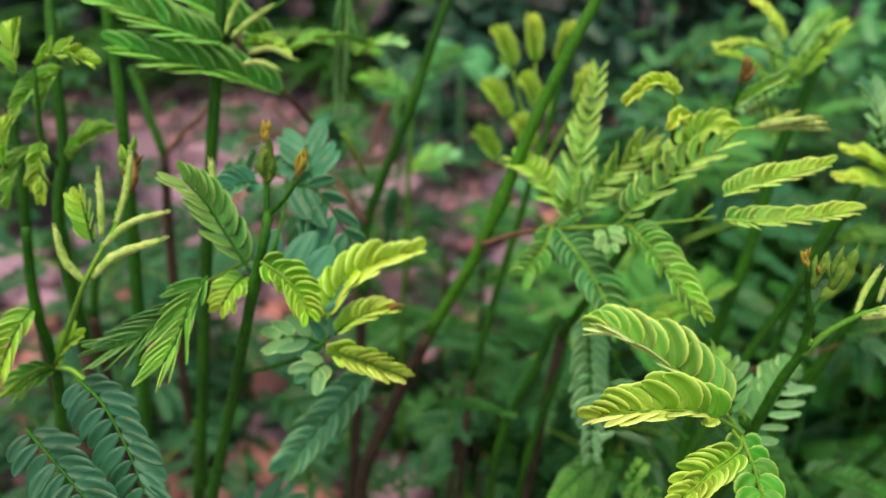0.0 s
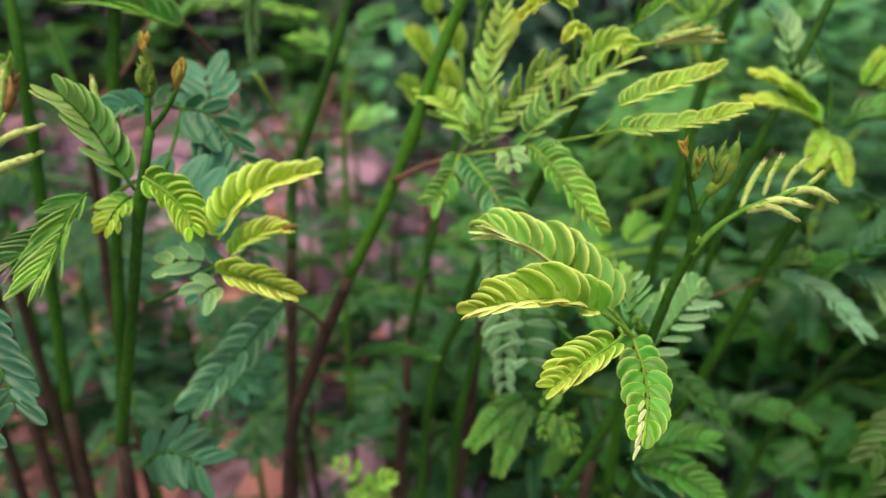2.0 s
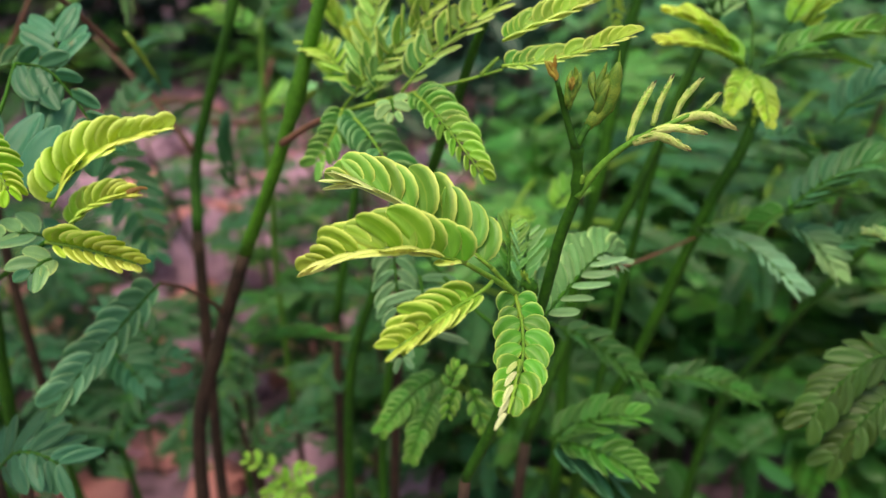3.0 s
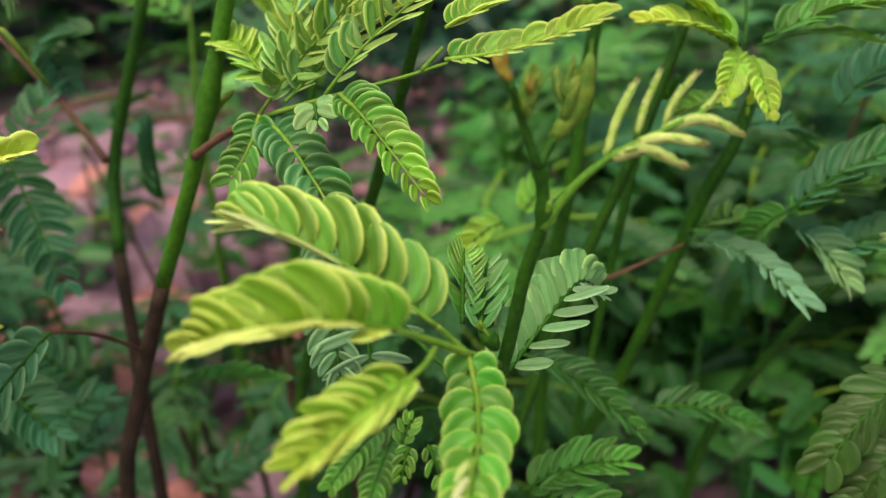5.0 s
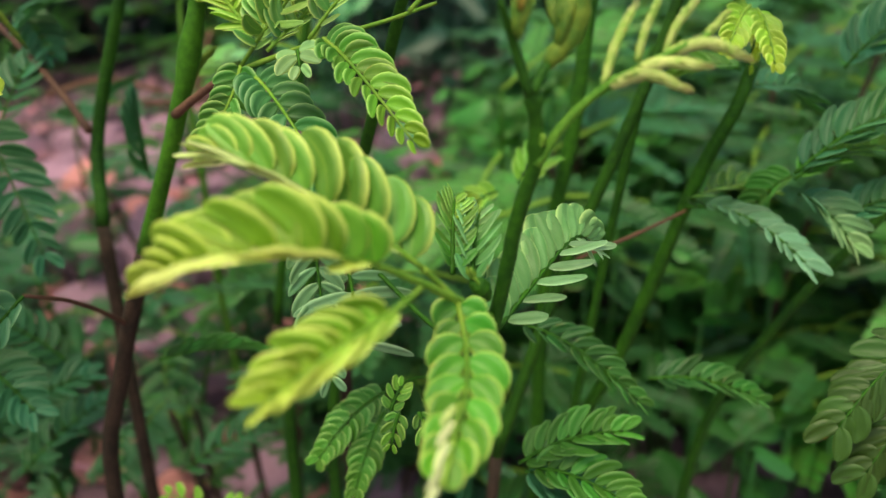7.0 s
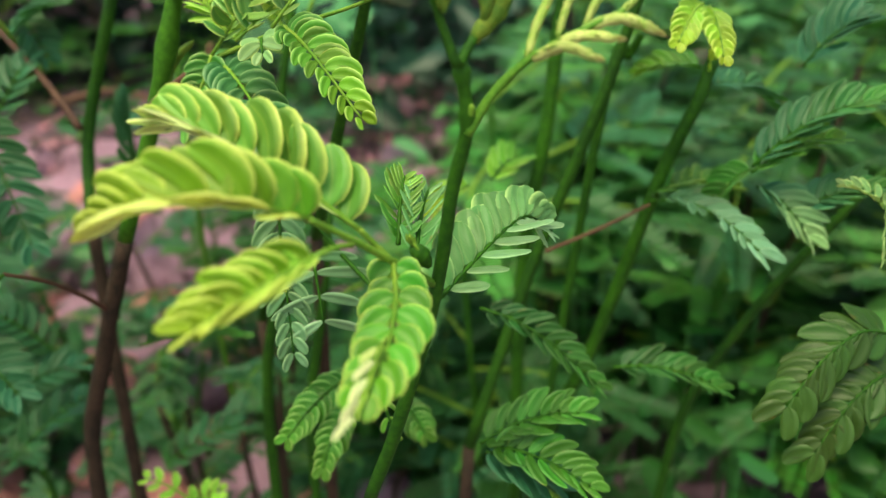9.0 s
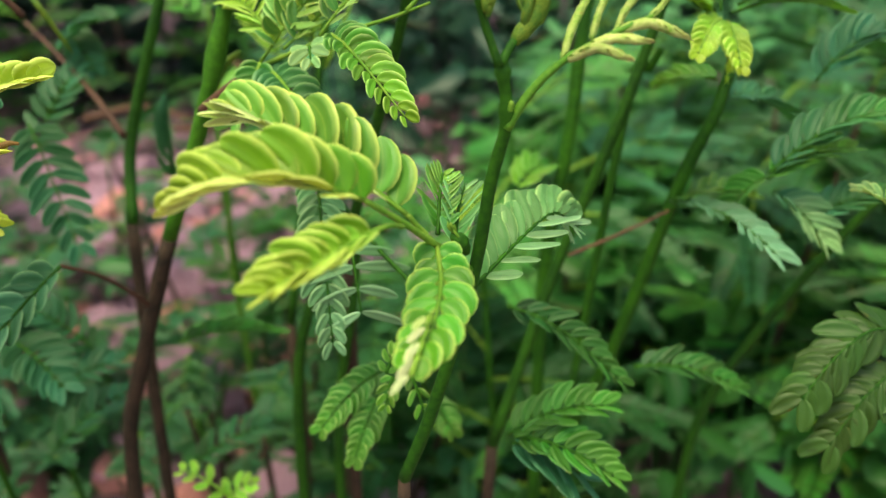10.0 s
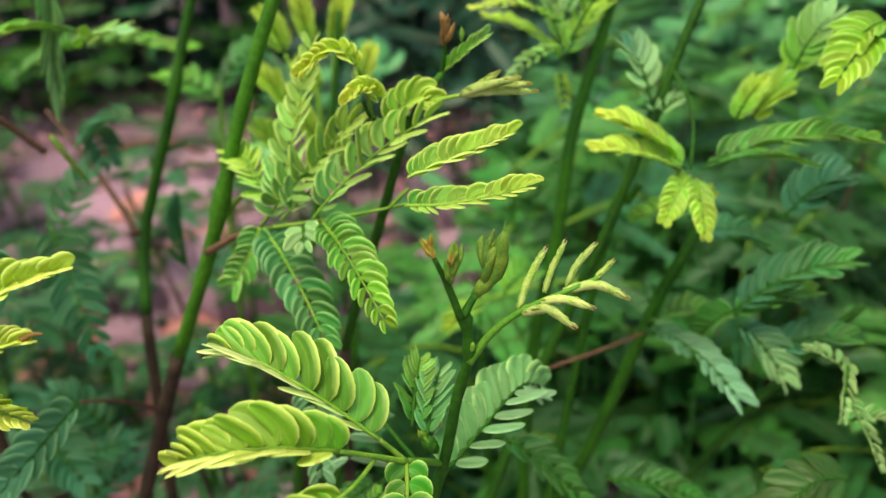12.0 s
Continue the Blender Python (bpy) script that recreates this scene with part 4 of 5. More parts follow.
feather(left, [(-0.0612, 0.2140, 0.4030), (-0.0685, 0.2180, 0.4141), (-0.0739, 0.2195, 0.4243), (-0.0795, 0.2190, 0.4323)], dirn(0.2, 0.3, 0.95),
        row(9, (0.0105, 0.0125, 0.0125, 0.010, 0.0075), (0.0064, 0.0074, 0.007, 0.005), (14, 12, 14), (52, 60, 68), 26, ((0.05, 0.18, 0.035), (0.14, 0.32, 0.06)), 0.6, 0.9, span=(0.1, 0.96)),
        row(8, (0.011, 0.0135, 0.0135, 0.011), (0.0038, 0.0044, 0.0036), (24, 20, 20), (56, 62, 70), 20, ((0.12, 0.28, 0.06), (0.3, 0.44, 0.12)), 0.15, 0.8, span=(0.12, 0.94)))
closed_pinna(left, (-0.0712, 0.2213, 0.4179), (-0.0730, 0.2269, 0.4266), (-0.0743, 0.2318, 0.4339), 0.0018, "pale closed pinna with a brown tip", ((0.2, 0.33, 0.07), (0.5, 0.46, 0.2)))
feather(left, [(-0.0558, 0.2078, 0.4099), (-0.0494, 0.2064, 0.4056), (-0.0445, 0.2039, 0.4009), (-0.0416, 0.2008, 0.3962)], dirn(0, 0.3, 1),
        row(10, (0.006, 0.0075, 0.007, 0.0045), (0.004, 0.0046, 0.0034), (20, 16, 16), (44, 54, 66), 30, ((0.14, 0.34, 0.02), (0.3, 0.5, 0.03)), 0.6, 1.0),
        row(10, (0.007, 0.0085, 0.008, 0.005), (0.005, 0.0056, 0.004), (16, 10, 10), (36, 46, 60), 32, ((0.12, 0.33, 0.02), (0.3, 0.5, 0.03)), 1.1, 1.0), stalk=TWIG)
TEAL = ((0.038, 0.16, 0.085), (0.054, 0.195, 0.11))
feather(left, [(-0.0634, 0.2260, 0.3963), (-0.0548, 0.2223, 0.3934), (-0.0462, 0.2179, 0.3898), (-0.0387, 0.2134, 0.3870)], dirn(0, 0.2, 1),
        None, row(4, (0.017, 0.020, 0.020, 0.017), 0.0125, 0, (-16, -8, 4), 4, TEAL, 0.15, 0.4, span=(0.14, 0.9), jitter=0.6), label="large blue-green leaflets of an older pinna")
feather(left, [(-0.0540, 0.2499, 0.4185), (-0.0452, 0.2496, 0.4162), (-0.0381, 0.2463, 0.4081), (-0.0305, 0.2406, 0.3958)], dirn(0.1, 0.2, 1),
        row(7, (0.014, 0.018, 0.018, 0.013), (0.009, 0.0105, 0.009), 8, (26, 34, 44), 14, TEAL, 0.6, 0.6), row(6, (0.008, 0.011, 0.008), 0.006, 30, (50, 62), 14, TEAL, 0.15, 0.6), label="blue-green older pinna")
feather(left, [(-0.0642, 0.2473, 0.4197), (-0.0678, 0.2408, 0.4222), (-0.0713, 0.2344, 0.4221)], dirn(0, 0.4, 0.9),
        row(6, 0.008, 0.0055, 12, (50, 66), 16, TEAL, 0.6, 0.7), row(6, 0.008, 0.0055, 12, (50, 66), 16, TEAL, 0.6, 0.7))
feather(left, [(-0.0489, 0.2656, 0.4125), (-0.0500, 0.2720, 0.4180), (-0.0521, 0.2790, 0.4223)], dirn(0, 0.3, 1),
        row(4, 0.014, 0.0085, 6, (40, 60), 12, TEAL, 0.15, 0.4), row(4, 0.014, 0.0085, 6, (40, 60), 12, TEAL, 0.15, 0.4))
rod("leaf_stalk", [(-0.0610, 0.2127, 0.3960), (-0.0560, 0.2330, 0.4060), (-0.0540, 0.2499, 0.4185)], 0.0007, 0.0005, STEM, left)
pinna(left, (-0.0641, 0.2176, 0.3993), (-0.0710, 0.2065, 0.3930), up=dirn(0, 0.7, 0.7), n=7, ll=0.008, lw=0.0042, fold=10, sweep=40, cols=(FRESH, LIME))
for pts, c in (([(-0.0721, 0.2056, 0.4059), (-0.0757, 0.1993, 0.4019), (-0.0780, 0.1913, 0.3947), (-0.0810, 0.1839, 0.3897)], ((0.07, 0.23, 0.03), (0.2, 0.4, 0.05))), ([(-0.0769, 0.2081, 0.3988), (-0.0849, 0.2028, 0.3937), (-0.0933, 0.1971, 0.3895), (-0.1001, 0.1935, 0.3878)], ((0.03, 0.12, 0.03), (0.08, 0.22, 0.05)))):
    feather(left, pts, dirn(-0.2, 0.2, 1),
            row(11, (0.011, 0.0145, 0.014, 0.010), (0.003, 0.0034, 0.0026), (34, 30, 34), (58, 64, 72), 20, c, 0.15, 0.9),
            row(11, (0.011, 0.0145, 0.014, 0.010), (0.0034, 0.0038, 0.003), (30, 26, 30), (56, 62, 72), 24, c, 0.6, 0.9))
rod("leaf_stalk", [(-0.0632, 0.2209, 0.4035), (-0.0730, 0.2205, 0.3981), (-0.0818, 0.2253, 0.3919)], 0.0008, 0.0006, TWIG, left)
pinna(left, (-0.0835, 0.2712, 0.4089), (-0.0578, 0.2874, 0.4081), up=dirn(0, 0.7, 0.7), n=8, ll=0.012, lw=0.005, fold=20, sweep=40, cols=(DEEP, BLUE))

# ---- a slender dark shoot with a red branch, further back ----
dark = shrub("forked_shrub", [(0.0045, 0.3972, 0.4625), (-0.0069, 0.3933, 0.4329), (-0.0188, 0.3873, 0.3991), (-0.0414, 0.3814, 0.3435), (-0.0435, 0.3618, 0.3079), (-0.0503, 0.3576, 0.2339), (-0.0587, 0.3540, 0.1282)], 0.0036, 0.0022,
             "slender forked shrub stem, dark and green with a red twig", bark_to=4, knots=(0.6,))
rod("branch", [(-0.0410, 0.3706, 0.3470), (-0.0542, 0.3884, 0.3586), (-0.0738, 0.4128, 0.3720), (-0.1024, 0.4457, 0.3900)], 0.0018, 0.001, RED, dark, "reddish side branch")
rod("branch", [(-0.0188, 0.3000, 0.2930), (-0.0205, 0.2850, 0.3100), (-0.0235, 0.2680, 0.3265), (-0.0280, 0.2535, 0.3378)], 0.0010, 0.0006, RED, slant, "reddish side branch")
pod("bud", [(0.0198, 0.2944, 0.3793), (0.0234, 0.2983, 0.3869), (0.0302, 0.3005, 0.3920)], 0.0018, BUD, slant, "small green side shoot")

# ---- large blue-green leaf low on the left ----
low = shrub("broad_leaved_shrub", [(-0.1279, 0.2122, 0.4189), (-0.1329, 0.2145, 0.3903), (-0.1339, 0.2176, 0.3634), (-0.1394, 0.2215, 0.3380), (-0.1471, 0.2233, 0.2974)], 0.003, 0.0014,
            "green shrub shoot with large blue-green leaves and closed young leaves")
for pts in ([(-0.1069, 0.1828, 0.3842), (-0.0980, 0.1767, 0.3799), (-0.0895, 0.1675, 0.3728), (-0.0825, 0.1587, 0.3650)], [(-0.1155, 0.1668, 0.3789), (-0.1063, 0.1602, 0.3739), (-0.0969, 0.1532, 0.3690), (-0.0895, 0.1472, 0.3642)]):
    feather(low, pts, dirn(0.05, 0.35, 1),
            row(10, (0.008, 0.0105, 0.011, 0.0105, 0.009), (0.0054, 0.006, 0.0054), (0, -6, -6), (10, 16, 26), 12, ((0.018, 0.08, 0.042), (0.028, 0.11, 0.06)), 0.6, 0.35),
            row(10, (0.009, 0.0115, 0.0125, 0.012, 0.010), (0.006, 0.0066, 0.006), (-4, -8, -8), (52, 58, 66), 14, ((0.018, 0.08, 0.042), (0.028, 0.11, 0.06)), 0.15, 0.35), label="blue-green older pinna")
rod("leaf_stalk", [(-0.1339, 0.2176, 0.3634), (-0.1213, 0.2049, 0.3715), (-0.1120, 0.1953, 0.3747)], 0.0009, 0.0007, TWIG, low)
rod("leaf_stalk", [(-0.1339, 0.2176, 0.3634), (-0.1342, 0.2045, 0.3706), (-0.1362, 0.1835, 0.3735)], 0.0009, 0.0007, TWIG, low)
rod("leaf_stalk", [(-0.1320, 0.2156, 0.3660), (-0.1189, 0.2078, 0.3881), (-0.1105, 0.2053, 0.4030), (-0.1049, 0.2078, 0.4124), (-0.0993, 0.2108, 0.4205)], 0.001, 0.0006, TWIG, low, "light green leaf stalk")
for a, b, c, r in (((-0.1102, 0.2057, 0.4038), (-0.1153, 0.2070, 0.4109), (-0.1174, 0.2098, 0.4207), 0.0018), ((-0.1044, 0.2086, 0.4140), (-0.0946, 0.2103, 0.4217), (-0.0826, 0.2100, 0.4255), 0.0016), ((-0.1071, 0.2056, 0.4058), (-0.0985, 0.2069, 0.4129), (-0.0837, 0.2062, 0.4181), 0.002),
                   ((-0.1045, 0.2111, 0.4166), (-0.1044, 0.2149, 0.4263), (-0.1047, 0.2186, 0.4358), 0.0015), ((-0.0998, 0.2117, 0.4201), (-0.0964, 0.2155, 0.4297), (-0.0943, 0.2200, 0.4408), 0.0015)):
    closed_pinna(low, a, b, c, r * 1.0, "pale yellow-green closed pinna")
rod("leaf_stalk", [(-0.0993, 0.2108, 0.4205), (-0.0993, 0.2175, 0.4235), (-0.0993, 0.2231, 0.4255)], 0.0006, 0.0006, TWIG, low)
bud_cluster("rust_bud", (-0.0993, 0.2231, 0.4250), (0.0, 0.45, 0.89), 0.012, BROWN, low, "dried brown leaf tip", 6, 51)
bud_cluster("bud", (-0.0994, 0.2262, 0.4325), (0.1, 0.4, 0.89), 0.009, TWIG, low, "light green young leaf bud", 6, 52)
pinna(low, (-0.1094, 0.2148, 0.4128), (-0.1129, 0.2201, 0.4278), up=dirn(-0.3, 0, 1), n=7, ll=0.008, lw=0.0036, fold=30, sweep=50, cols=(FRESH, LIME))
pinna(low, (-0.1333, 0.2141, 0.3895), (-0.1403, 0.1947, 0.3735), up=dirn(0, 0.5, 0.8), n=9, ll=0.01, lw=0.004, fold=25, sweep=50, cols=(FRESH, LIME))
pinna(low, (-0.1300, 0.2144, 0.3681), (-0.1176, 0.2103, 0.3821), up=dirn(0, 0.5, 0.8), n=6, ll=0.007, lw=0.0032, fold=25, sweep=50, cols=(FRESH, LIME))
pinna(low, (-0.1319, 0.2131, 0.3655), (-0.1406, 0.2011, 0.3641), up=dirn(0, 0.5, 0.8), n=6, ll=0.009, lw=0.004, fold=25, sweep=50, cols=(MID, FRESH))
pinna(low, (-0.0781, 0.2102, 0.2954), (-0.0479, 0.2019, 0.3033), up=dirn(0, 0.6, 0.9), n=8, ll=0.0155, lw=0.0066, fold=-8, sweep=32, arc=0.15, sag=0.2, cols=((0.018, 0.085, 0.04), (0.035, 0.14, 0.07)), taper=0.9, rim=0.5)

# ---- a small seedling with round bright leaflets ----
seedling = shrub("small_shrub", [(-0.0063, 0.2782, 0.2170), (-0.0047, 0.2771, 0.2037), (-0.0049, 0.2743, 0.1871)], 0.0014, 0.0008, "short shrub shoot with small bright green leaflets", bark_to=1, mat=SHOOT)
for a, b in (((-0.0020, 0.2783, 0.2174), (-0.0188, 0.2803, 0.2316)), ((-0.0049, 0.2776, 0.2160), (-0.0111, 0.2692, 0.2101)), ((-0.0021, 0.2780, 0.2169), (0.0113, 0.2782, 0.2225)), ((-0.0021, 0.2770, 0.2149), (0.0075, 0.2708, 0.2076))):
    pinna(seedling, a, b, up=dirn(0, 0.5, 0.9), n=4, ll=0.0068, lw=0.0044, fold=5, sweep=35, cols=(FRESH, (0.24, 0.46, 0.05)), rim=0.9, stalk=TWIG)

# ---- upright stems of the left side ----
tall = []
for k, (pts, lab, cut) in enumerate((
    ([(-0.1647, 0.3355, 0.4737), (-0.1624, 0.3216, 0.4464), (-0.1633, 0.3140, 0.4095), (-0.1700, 0.3076, 0.3749), (-0.1727, 0.3076, 0.3086), (-0.1749, 0.3085, 0.2443)], "upright shrub stem, green above and brown below", 3),
    ([(-0.1334, 0.3146, 0.4766), (-0.1312, 0.3076, 0.4519), (-0.1292, 0.2981, 0.4223), (-0.1332, 0.2953, 0.3726), (-0.1396, 0.2927, 0.3126), (-0.1461, 0.2930, 0.2580)], "upright green shrub stem beside large feathery leaves", 2),
    ([(-0.0835, 0.3041, 0.4781), (-0.0860, 0.3004, 0.4599), (-0.0936, 0.2940, 0.4141), (-0.1036, 0.2919, 0.3550), (-0.1129, 0.2897, 0.2955), (-0.1240, 0.2903, 0.2307)], "straight green shrub stem with side twigs", 2),
    ([(-0.1748, 0.4293, 0.4155), (-0.1653, 0.4178, 0.3929), (-0.1582, 0.4118, 0.3700), (-0.1639, 0.4131, 0.3176), (-0.1708, 0.4123, 0.2278)], "dark forked shrub stem further back", 4),
    ([(-0.1969, 0.3401, 0.4165), (-0.1972, 0.3342, 0.3829), (-0.2048, 0.3337, 0.3378), (-0.2115, 0.3379, 0.2580)], "thin dark shrub stem at the edge", 3),
    ([(-0.1809, 0.3526, 0.3309), (-0.1869, 0.3491, 0.3019), (-0.1881, 0.3517, 0.2631)], "short brown shrub stem", 3))):
    tall.append(shrub("stem_shrub", pts, 0.0034, 0.0021, lab, bark_to=min(cut, len(pts))))
rod("branch", [(-0.1576, 0.4118, 0.3700), (-0.1438, 0.4135, 0.3844), (-0.1302, 0.4144, 0.3972), (-0.1095, 0.4277, 0.4344)], 0.0016, 0.001, RED, tall[3], "reddish side branch")
rod("twig", [(-0.0856, 0.2997, 0.4584), (-0.0769, 0.3024, 0.4638), (-0.0627, 0.3110, 0.4697), (-0.0583, 0.3136, 0.4746)], 0.0012, 0.0008, STEM, tall[2])
pod("closed_pinna", [(-0.0916, 0.2816, 0.4008), (-0.0908, 0.2833, 0.4086), (-0.0910, 0.2851, 0.4143)], 0.0016, POD, tall[2])
for pts in ([(-0.0831, 0.2985, 0.4564), (-0.0956, 0.2951, 0.4607), (-0.1088, 0.2933, 0.4669), (-0.1219, 0.2919, 0.4728)], [(-0.0622, 0.2993, 0.4357), (-0.0770, 0.2972, 0.4429), (-0.0969, 0.2932, 0.4496), (-0.1168, 0.2888, 0.4562)], [(-0.0673, 0.3177, 0.4505), (-0.0817, 0.3157, 0.4602), (-0.0980, 0.3141, 0.4695), (-0.1142, 0.3121, 0.4754)]):
    feather(tall[1], pts, dirn(0.05, 0.3, 1),
            row(11, (0.013, 0.017, 0.018, 0.016, 0.011), (0.0078, 0.0085, 0.007), (24, 20, 20), (60, 64, 70), 30, ((0.07, 0.24, 0.035), (0.11, 0.32, 0.05)), 0.6, 0.8),
            row(10, (0.013, 0.019, 0.020, 0.017, 0.011), (0.0065, 0.0075, 0.006), (30, 26, 26), (72, 75, 78), 40, ((0.1, 0.3, 0.035), (0.16, 0.4, 0.05)), 0.15, 0.6))
rod("leaf_stalk", [(-0.0486, 0.3236, 0.4061), (-0.0569, 0.3190, 0.4192), (-0.0636, 0.3092, 0.4331), (-0.0739, 0.3053, 0.4475), (-0.0816, 0.3029, 0.4581)], 0.0013, 0.0008, RED, tall[1], "reddish leaf stalk")
feather(tall[2], [(-0.0433, 0.3580, 0.4765), (-0.0442, 0.3556, 0.4610), (-0.0457, 0.3521, 0.4440), (-0.0474, 0.3470, 0.4243)], dirn(0.1, 0.1, 1),
        row(15, (0.018, 0.020, 0.018, 0.012), (0.0034, 0.0036, 0.0026), (50, 55, 58), (70, 74, 78), 24, ((0.1, 0.27, 0.08), (0.2, 0.38, 0.16)), 0.15, 0.7),
        row(15, (0.018, 0.020, 0.018, 0.012), (0.0034, 0.0036, 0.0026), (50, 55, 58), (70, 74, 78), 24, ((0.1, 0.27, 0.08), (0.2, 0.38, 0.16)), 0.15, 0.7))
pinna(tall[2], (-0.0408, 0.3618, 0.4372), (-0.0186, 0.3547, 0.4453), up=dirn(0, 0.9, 0.4), n=5, ll=0.014, lw=0.006, fold=5, sweep=40, cols=(FRESH, (0.2, 0.42, 0.18)))
pinna(tall[2], (-0.0678, 0.3322, 0.4452), (-0.0361, 0.3451, 0.4485), up=dirn(0, 0.9, 0.4), n=7, ll=0.012, lw=0.005, fold=10, sweep=45, cols=(FRESH, MID))
pinna(tall[2], (-0.0769, 0.2985, 0.4560), (-0.0596, 0.2920, 0.4543), up=dirn(0, 0.9, 0.5), n=5, ll=0.009, lw=0.0036, fold=35, sweep=50, cols=(FRESH, LIME))
for a, b, c in (((-0.1444, 0.2578, 0.4534), (-0.1453, 0.2665, 0.4704), LIME), ((-0.1386, 0.2596, 0.4568), (-0.1134, 0.2504, 0.4609), LIME), ((-0.1410, 0.2578, 0.4313), (-0.1384, 0.2438, 0.4147), LIME), ((-0.1360, 0.2687, 0.4526), (-0.1491, 0.2562, 0.4391), FRESH), ((-0.1482, 0.2439, 0.4261), (-0.1472, 0.2518, 0.4414), LIME), ((-0.1369, 0.2636, 0.4207), (-0.1214, 0.2697, 0.4326), FRESH),
                ((-0.1439, 0.2569, 0.4296), (-0.1539, 0.2479, 0.4118), FRESH), ((-0.1390, 0.2796, 0.4519), (-0.1446, 0.2681, 0.4405), FRESH)):
    pinna(tall[0], a, b, up=dirn(-0.2, 0.5, 0.8), n=11, ll=0.0075, lw=0.0036, fold=36, sweep=54, sag=0.14, cols=(FRESH, c), jitter=2.2)
rod("twig", [(-0.1511, 0.2825, 0.4136), (-0.1410, 0.2578, 0.4313), (-0.1386, 0.2596, 0.4568)], 0.0012, 0.0007, STEM, tall[0])

for a, b, c, r in (((-0.0726, 0.2886, 0.4553), (-0.0639, 0.2872, 0.4572), (-0.0542, 0.2831, 0.4538), 0.0017), ((-0.0759, 0.2888, 0.4511), (-0.0684, 0.2870, 0.4522), (-0.0605, 0.2835, 0.4500), 0.0015), ((-0.0806, 0.2964, 0.4593), (-0.0740, 0.2989, 0.4642), (-0.0648, 0.3019, 0.4703), 0.0017), ((-0.0824, 0.2970, 0.4605), (-0.0805, 0.3005, 0.4672), (-0.0764, 0.3037, 0.4735), 0.0014)):
    closed_pinna(tall[2], a, b, c, r, "light green closed pinna", ((0.12, 0.28, 0.03), (0.3, 0.42, 0.08)))
thin = shrub("stem_shrub", [(-0.0189, 0.4893, 0.3877), (-0.0229, 0.4735, 0.3350), (-0.0244, 0.4672, 0.2791), (-0.0299, 0.4714, 0.2215)], 0.0024, 0.0014, "thin pale green shrub stem standing far back", bark_to=1, mat=SHOOT)
pinna(thin, (-0.0214, 0.4688, 0.3368), (0.0087, 0.4694, 0.3498), up=dirn(0, 0.8, 0.6), n=6, ll=0.017, lw=0.008, fold=5, sweep=35, cols=(FRESH, (0.16, 0.38, 0.16)), rim=0.3)
pinna(thin, (-0.0202, 0.4843, 0.3779), (-0.0548, 0.4934, 0.3947), up=dirn(0, 0.8, 0.6), n=7, ll=0.016, lw=0.008, fold=5, sweep=35, cols=(MID, FRESH), rim=0.3)
pinna(thin, (-0.0201, 0.4868, 0.3828), (0.0118, 0.5005, 0.4103), up=dirn(0, 0.8, 0.6), n=7, ll=0.018, lw=0.008, fold=5, sweep=35, cols=(DEEP, MID), rim=0.3)
pinna(dark, (-0.0268, 0.3857, 0.3174), (-0.0260, 0.3935, 0.3544), up=dirn(-0.6, 0, 0.8), n=8, ll=0.016, lw=0.0042, fold=50, sweep=62, cols=(DEEP, BLUE), rim=0.6)
pinna(dark, (-0.0449, 0.4134, 0.3926), (-0.0735, 0.4089, 0.3830), up=dirn(-0.1, 0.8, 0.6), n=8, ll=0.014, lw=0.006, fold=15, sweep=35, cols=(DEEP, BLUE), rim=0.6)

# leaves of the same shoots hanging further back
for a, b, n, l in (((-0.0762, 0.3622, 0.3576), (-0.0526, 0.3238, 0.3112), 10, 0.016), ((-0.0830, 0.3097, 0.2811), (-0.0562, 0.2886, 0.2672), 8, 0.015), ((-0.0665, 0.3403, 0.2559), (-0.0928, 0.3442, 0.2803), 8, 0.013), ((-0.0962, 0.3276, 0.2076), (-0.0603, 0.3564, 0.2234), 9, 0.014),
                   ((-0.0739, 0.4240, 0.3875), (-0.0615, 0.4118, 0.3668), 7, 0.012), ((-0.0827, 0.3250, 0.2460), (-0.0541, 0.3372, 0.2514), 8, 0.014), ((-0.0868, 0.3835, 0.3388), (-0.0671, 0.4110, 0.3736), 9, 0.014), ((-0.0307, 0.3330, 0.1923), (0.0046, 0.3546, 0.1949), 8, 0.013)):
    pinna(dark, a, b, up=dirn(0.1, 0.7, 0.7), n=n, ll=l, lw=l * 0.42, fold=12, sweep=35, sag=0.08, cols=(DEEP, BLUE), rim=0.3)

pinna(dark, (-0.0102, 0.2906, 0.2854), (0.0317, 0.2813, 0.2905), up=dirn(0, 1, 0.1), n=10, ll=0.01, lw=0.004, fold=70, sweep=62, sag=0.06, cols=(DEEP, MID), rim=0.2, label="dark closed leaf held level")
pod("side_shoot", [(-0.0440, 0.3219, 0.4133), (-0.0403, 0.3194, 0.4084), (-0.0343, 0.3221, 0.3917)], 0.0014, BUD, tall[1], "small green side shoot")

pinna(dark, (-0.1882, 0.5587, 0.3741), (-0.0483, 0.5460, 0.3990), up=dirn(0, 0.8, 0.6), n=12, ll=0.02, lw=0.008, fold=15, sweep=45, sag=0.12, cols=(MID, FRESH), rim=0.3)

